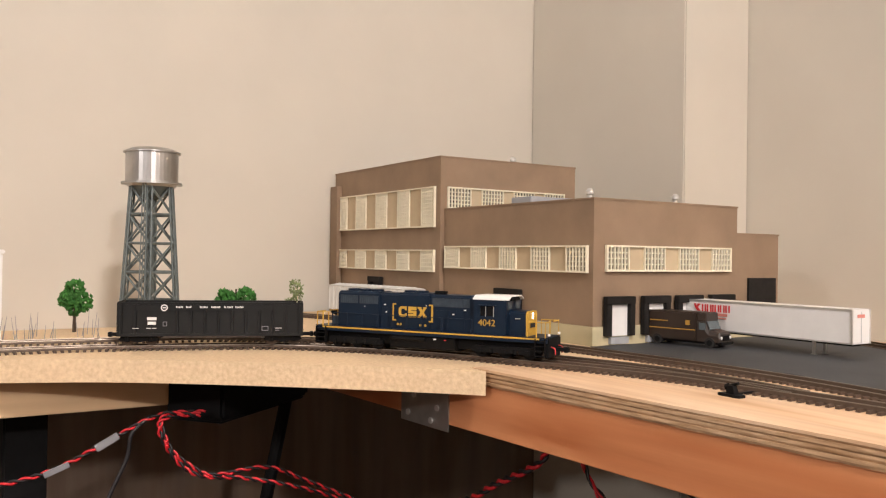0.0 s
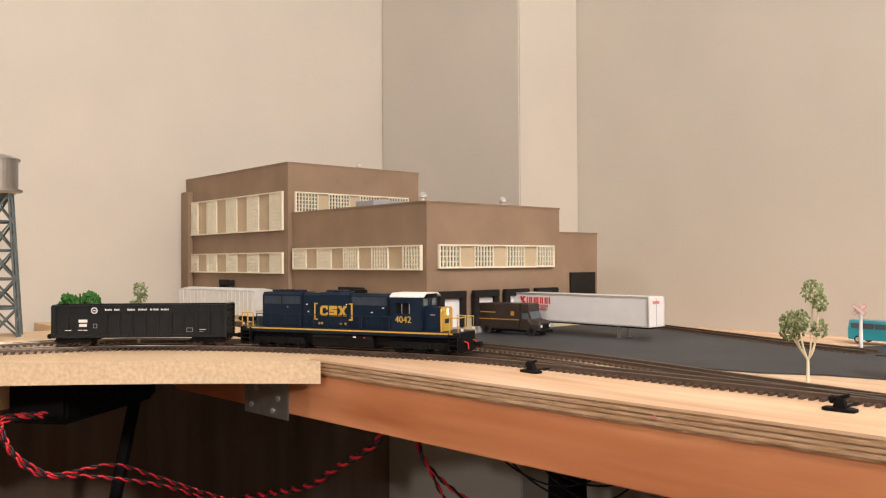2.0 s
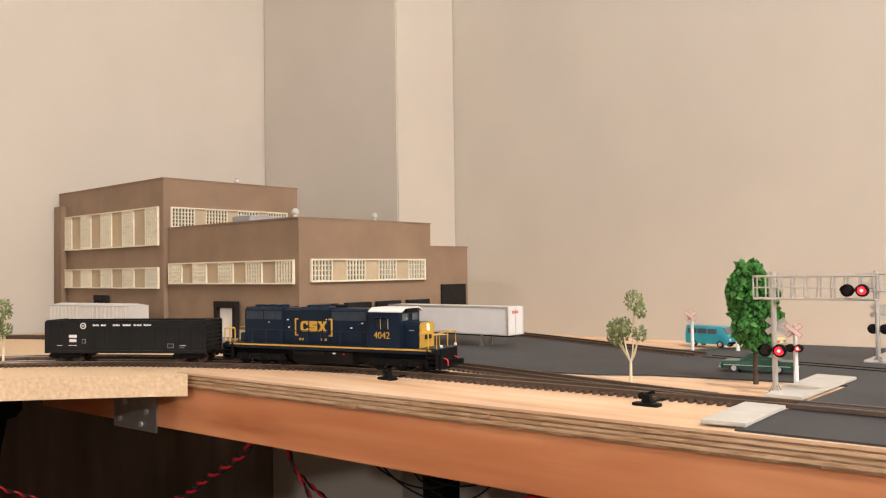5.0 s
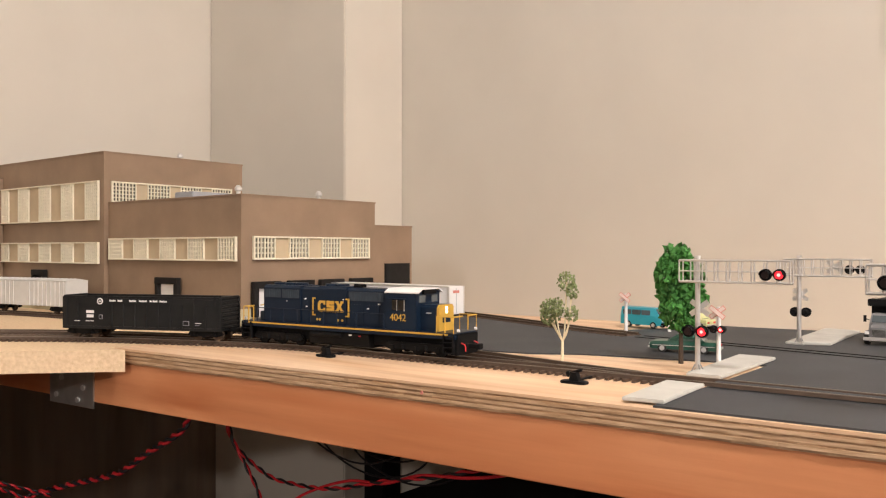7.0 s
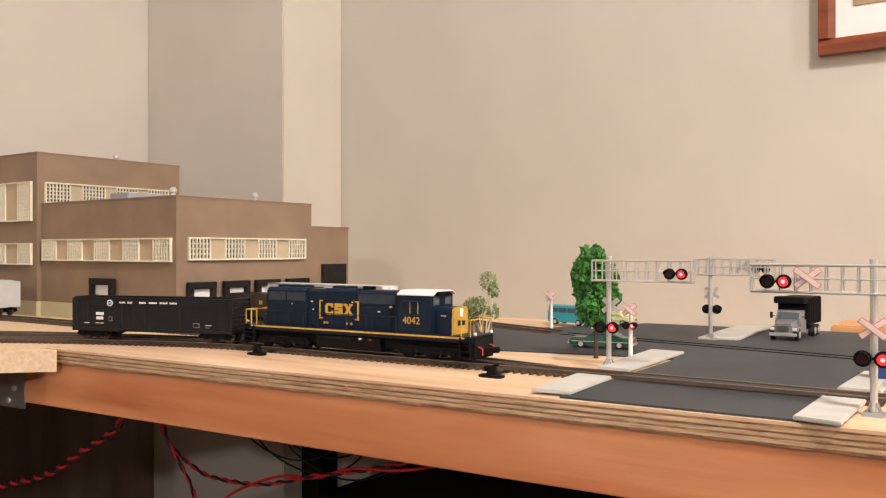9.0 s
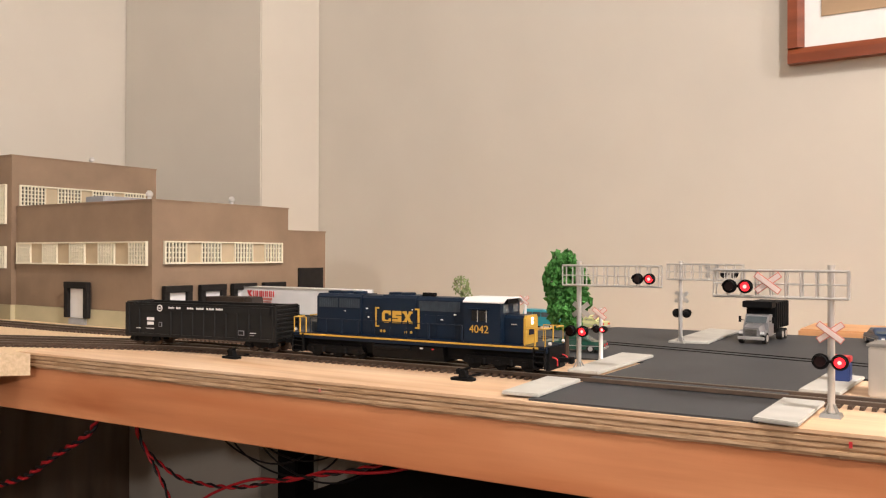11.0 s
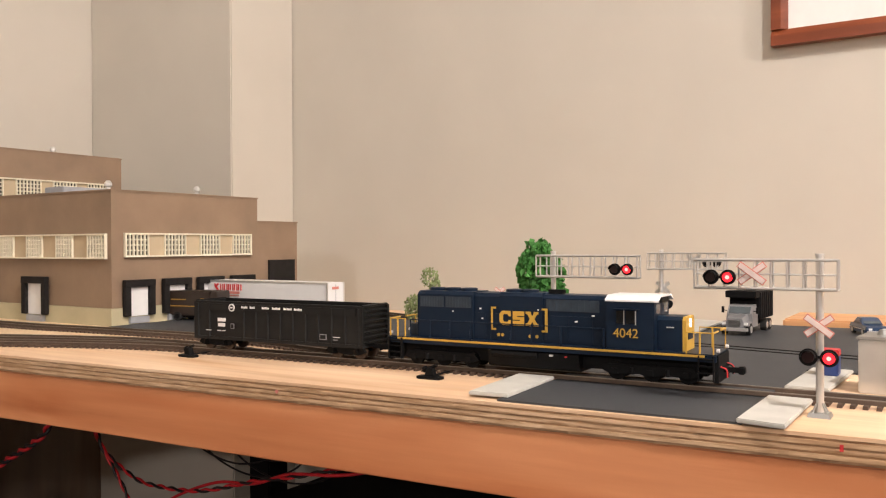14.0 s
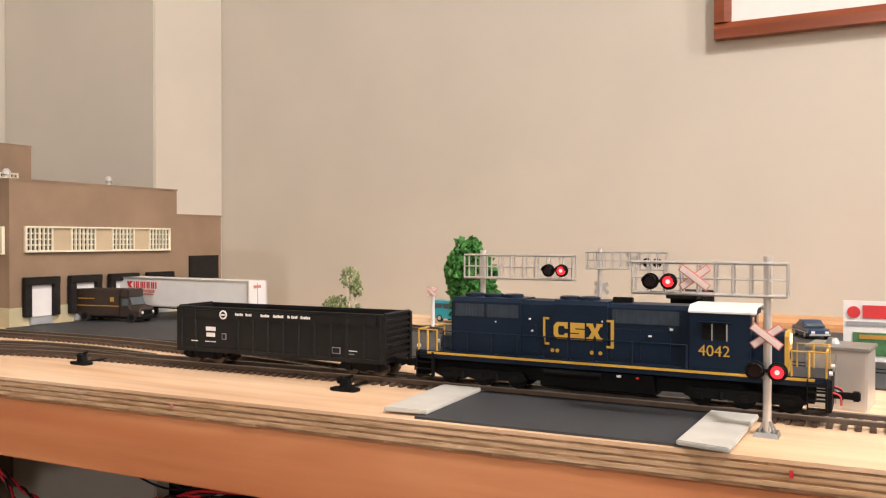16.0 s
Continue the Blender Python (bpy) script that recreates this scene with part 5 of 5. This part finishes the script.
        cp = part("coupler", box(B(), min(e * 0.105, e * 0.1165), max(e * 0.105, e * 0.1165), -0.0014, 0.0014, 0.0078, 0.0110), BLACK, o, "black coupler", bevel=0.0003)
        part("knuckle", box(B(), min(e * 0.1145, e * 0.1185), max(e * 0.1145, e * 0.1185), -0.0028, 0.0028, 0.0072, 0.0116), BLACK, cp, bevel=0.0006)
        for yy in (-0.0095, -0.0065, 0.0065, 0.0095):
            part("air_hose", tube(B(), glide([(e * 0.106, yy, 0.0120), (e * 0.1095, yy, 0.0105), (e * 0.1100, yy, 0.0060)], 5), 0.0005, 6), RED if yy in (-0.0095, 0.0095) and e > 0 else BLACK, o, "brake hose")
        for yy in (-0.0125, 0.0125):
            part("ditch_light", rod(B(), (e * 0.1045, yy, 0.0215), (e * 0.1062, yy, 0.0215), 0.0011, 12), WHITE, o, "small ditch light")
    tank = part("fuel_tank", prism(B(), [(-0.0135, 0.0045), (-0.0100, 0.0030), (0.0100, 0.0030), (0.0135, 0.0045), (0.0150, 0.0140), (-0.0150, 0.0140)], -0.033, 0.021, "x"), BLACK, o, "black fuel tank")
    part("air_tank", rod(B(), (-0.030, -0.0148, 0.0122), (0.004, -0.0148, 0.0122), 0.0021, 12), BLACK, tank, "black air tank")
    part("fuel_filler", box(B(), 0.0105, 0.0118, -0.0158, -0.0145, 0.0122, 0.0134), WHITE, tank, "pale filler cap")
    part("valve", rod(B(), (0.0165, -0.0160, 0.0125), (0.0165, -0.0145, 0.0125), 0.0005, 8), RED, tank, "red valve")
    part("drive_frame", box(B(), -0.098, 0.098, -0.0078, 0.0078, 0.0055, 0.0149), BLACK, o, "black inner chassis")
    # body lengths from the drawing to the model's proportions
    drawn = (-0.1185, -0.105, -0.088, -0.0315, 0.0085, 0.0305, 0.047, 0.0645, 0.0862, 0.105, 0.1185)
    built = (-0.1250, -0.1125, -0.0918, -0.0335, 0.0048, 0.0455, 0.0583, 0.0755, 0.0925, 0.1110, 0.1240)
    for ob in o.children_recursive:
        if ob.location.x:
            ob.location.x = float(np.interp(ob.location.x, drawn, built))
        else:
            for v in ob.data.vertices:
                v.co.x = float(np.interp(v.co.x, drawn, built))
    for xc in (-0.0720, 0.0720):
        bogie_frame(o, xc, 3, 0.0215, 0.0058, 0.0125, BLACK)
        for k in (-1, 0, 1):
            WHEELS.append((axle(o, xc + k * 0.0215, 0.0058, 0.0090, BLACK, BLACK), xc + k * 0.0215, 0.0058))
    return o


def gondola():
    o = thing("gondola_wagon", "black high-sided model gondola wagon with white markings", "wagon")
    L, hw, z0, z1 = 0.0790, 0.0168, 0.0110, 0.0388
    part("floor", box(B(), -L, L, -hw + 0.0008, hw - 0.0008, z0, z0 + 0.0015), GONDOLA, o)
    for s in (-1, 1):
        sd = part("side_wall", box(B(), -L, L, s * hw - 0.0006, s * hw + 0.0006, z0 - 0.001, z1), GONDOLA, o, "black ribbed side")
        part("top_rail", box(B(), -L - 0.0006, L + 0.0006, s * hw - 0.0013, s * hw + 0.0013, z1 - 0.0012, z1 + 0.0006), GONDOLA, sd, bevel=0.0002)
        part("side_sill", box(B(), -L, L, s * (hw + 0.0006) - 0.0008, s * (hw + 0.0006) + 0.0008, z0 - 0.002, z0 + 0.0006), GONDOLA, sd)
        for k in range(14):
            x = -L + 0.0015 + k * (2 * L - 0.003) / 13
            if s < 0 and 2 <= k <= 3:
                continue
            part("rib", prism(B(), [(x - 0.0013, s * (hw + 0.0005)), (x - 0.0007, s * (hw + 0.0016)), (x + 0.0007, s * (hw + 0.0016)), (x + 0.0013, s * (hw + 0.0005))], z0 - 0.001, z1 - 0.0068 if 2 < k < 11 else z1 - 0.0012, "z"), GONDOLA, sd)
        y = s * (hw + 0.0018)
        yy = (y - 0.0002, y + 0.0002)
        part("letter_board", box(B(), -L + 0.004, L - 0.004, s * (hw + 0.0006) - 0.0008, s * (hw + 0.0006) + 0.0008, z1 - 0.0068, z1 - 0.0014), GONDOLA, sd)
        d = -s
        part("round_emblem", rod(B(), (-0.041 * d, yy[0], z1 - 0.0042), (-0.041 * d, yy[1], z1 - 0.0042), 0.0030, 20), WHITE, sd, "round white emblem")
        part("emblem_core", rod(B(), (-0.041 * d, yy[0] - 0.0001, z1 - 0.0042), (-0.041 * d, yy[1] + 0.0001, z1 - 0.0042), 0.0020, 20), GONDOLA, sd)
        part("emblem_mark", box(B(), -0.041 * d - 0.0014, -0.041 * d + 0.0014, yy[0] - 0.0002, yy[1] + 0.0002, z1 - 0.0047, z1 - 0.0037), WHITE, sd)
        for a, b in ((-0.031, -0.0245), (-0.0225, -0.0175), (-0.0105, -0.0035), (-0.0005, 0.0075), (0.0105, 0.0125), (0.0135, 0.0185), (0.0205, 0.0280)):
            lo, hi = min(a * d, b * d), max(a * d, b * d)
            n = max(2, round((hi - lo) / 0.0012))
            bar = B()
            for k in range(n):
                x0 = lo + (hi - lo) * k / n
                box(bar, x0, x0 + 0.0008, *yy, z1 - 0.0044, z1 - (0.0030 if k % 3 else 0.0026))
            part("letter_bar", bar, WHITE, sd, "white lettering bar")
        for a, b, c, e in ((-0.0555, -0.0475, 0.0235, 0.0262), (-0.0550, -0.0480, 0.0195, 0.0222), (-0.0560, -0.0520, 0.0160, 0.0166), (-0.0510, -0.0475, 0.0160, 0.0166), (-0.0680, -0.0625, 0.0160, 0.0165), (-0.0420, -0.0385, 0.0182, 0.0222), (0.0440, 0.0500, 0.0140, 0.0180), (0.0560, 0.0620, 0.0160, 0.0165), (0.0560, 0.0600, 0.0140, 0.0145)):
            part("stencil", box(B(), min(a * d, b * d), max(a * d, b * d), *yy, c, e), TAPE if 0.0182 == c or c == 0.0140 else WHITE, sd, "white stencil bar")
            if (c, e) in ((0.0182, 0.0222), (0.0140, 0.0180)):
                part("stencil_core", box(B(), min(a * d, b * d) + 0.0005, max(a * d, b * d) - 0.0005, yy[0] - 0.0001, yy[1] + 0.0001, c + 0.0005, e - 0.0005), GONDOLA, sd)
    for e in (-1, 1):
        en = part("end_wall", box(B(), min(e * (L - 0.0006), e * (L + 0.0006)), max(e * (L - 0.0006), e * (L + 0.0006)), -hw, hw, z0 - 0.002, z1), GONDOLA, o, "black ribbed end")
        for k in range(8):
            z = z0 + 0.0005 + k * 0.0038
            part("end_rib", prism(B(), [(e * (L + 0.0005), z), (e * (L + 0.0020), z + 0.0006), (e * (L + 0.0020), z + 0.0014), (e * (L + 0.0005), z + 0.0020)], -hw + 0.0004, hw - 0.0004), GONDOLA, en)
        for s in (-1, 1):
            part("corner_post", box(B(), min(e * (L - 0.0004), e * (L + 0.0022)), max(e * (L - 0.0004), e * (L + 0.0022)), s * hw - 0.0012, s * hw + 0.0012, z0 - 0.002, z1), GONDOLA, en)
            for k in range(3):
                part("grab_iron", rod(B(), (e * (L + 0.0030), s * (hw - 0.001), z0 + 0.003 + k * 0.006), (e * (L + 0.0030), s * (hw - 0.0065), z0 + 0.003 + k * 0.006), 0.0003, 5), BLACK, en)
        cp = part("coupler", box(B(), min(e * L, e * (L + 0.0105)), max(e * L, e * (L + 0.0105)), -0.0014, 0.0014, 0.0078, 0.0110), BLACK, o, bevel=0.0003)
        part("knuckle", box(B(), min(e * (L + 0.0085), e * (L + 0.0125)), max(e * (L + 0.0085), e * (L + 0.0125)), -0.0026, 0.0026, 0.0072, 0.0116), BLACK, cp, bevel=0.0006)
        xc = e * 0.0630
        bogie_frame(o, xc, 2, 0.0200, 0.0054, 0.0122, BLACK)
        part("bolster", box(B(), xc - 0.003, xc + 0.003, -0.011, 0.011, 0.0085, 0.0125), BLACK, o)
        for k in (-0.5, 0.5):
            WHEELS_G.append((axle(o, xc + k * 0.0200, 0.0054, 0.0088, RAILSIDE, RAILSIDE), xc + k * 0.0200, 0.0054))
    for x in (-0.036, -0.016, 0.020):
        part("brake_gear", box(B(), x - 0.004, x + 0.004, -0.008, 0.008, 0.0080, 0.0118), BLACK, o, bevel=0.0005)
    part("centre_sill", box(B(), -L, L, -0.003, 0.003, 0.0095, 0.0125), BLACK, o)
    return o


def boxcar(x, y, turn):
    o = thing("boxcar", "light grey ribbed model boxcar on the siding", "wagon", (x, y, RAIL_Z), turn)
    L, hw, z0, z1 = 0.081, 0.0165, 0.0105, 0.0425
    part("body", box(B(), -L, L, -hw, hw, z0, z1), BOXCAR, o, bevel=0.0004)
    part("roof", prism(B(), [(-hw - 0.0006, z1), (hw + 0.0006, z1), (0, z1 + 0.0022)], -L - 0.0005, L + 0.0005, "x"), BOXCAR, o)
    for k in range(20):
        for s in (-1, 1):
            part("side_rib", box(B(), -L + 0.002 + k * 0.0082, -L + 0.0032 + k * 0.0082, s * hw - 0.0008, s * hw + 0.0008, z0, z1 - 0.001), BOXCAR, o)
        part("roof_rib", prism(B(), [(-hw, z1 + 0.0004), (hw, z1 + 0.0004), (0, z1 + 0.0030)], -L + 0.002 + k * 0.0082, -L + 0.0032 + k * 0.0082, "x"), BOXCAR, o)
    for s in (-1, 1):
        part("door", box(B(), -0.013, 0.013, s * (hw + 0.0011) - 0.0005, s * (hw + 0.0011) + 0.0005, z0, z1 - 0.002), BOXCAR, o, "grey sliding door")
    for e in (-1, 1):
        bogie_frame(o, e * 0.063, 2, 0.0195, 0.0054, 0.0122, BLACK)
        for k in (-0.5, 0.5):
            axle(o, e * 0.063 + k * 0.0195, 0.0054, 0.0088, RAILSIDE, RAILSIDE)
        part("coupler", box(B(), min(e * L, e * (L + 0.011)), max(e * L, e * (L + 0.011)), -0.0014, 0.0014, 0.0078, 0.0110), BLACK, o)
    return o


WHEELS_G = []
LOCO = locomotive()
GONDOLA_CAR = gondola()
boxcar(0.8045, 0.919, -80)

# distance of the locomotive's middle along the main track, at times
RUN = [(0, .6534), (.5, .6747), (1, .695), (1.5, .716), (2, .7368), (2.5, .7564), (3, .7758), (3.5, .7956), (4, .8162), (4.5, .837), (5, .8582), (7.5, .9609), (8, .981), (8.5, 1.0015), (9, 1.0215), (9.5, 1.0411), (10, 1.0615),
       (12.5, 1.1636), (13, 1.1845), (13.5, 1.2057), (14, 1.2263), (14.5, 1.2475), (15, 1.268), (15.5, 1.2886), (16, 1.3087)]
BEHIND = 0.2145


def spot(s):
    S, X, Y = MAIN_PATH
    return Vector((float(np.interp(s, S, X)), float(np.interp(s, S, Y)), RAIL_Z))


def on_track(s, half):
    a, b = spot(s - half), spot(s + half)
    d = b - a
    m = (a + b) / 2
    return pose(m.x, m.y, m.z, 0, 0, math.degrees(math.atan2(d.y, d.x)))


def motions():
    ts, ss = [r[0] for r in RUN], [r[1] for r in RUN]
    times = [k * 0.5 for k in range(33)]
    place = [float(np.interp(t, ts, ss)) for t in times]
    walk(LOCO, [(t, on_track(s, 0.0720)) for t, s in zip(times, place)])
    walk(GONDOLA_CAR, [(t, on_track(s - BEHIND, 0.0630)) for t, s in zip(times, place)])
    fine = [k * 0.2 for k in range(81)]
    for ax, x, r in WHEELS + WHEELS_G:
        walk(ax, [(t, pose(x, 0, r, 0, math.degrees((float(np.interp(t, ts, ss)) - ss[0]) / r), 0)) for t in fine])


motions()
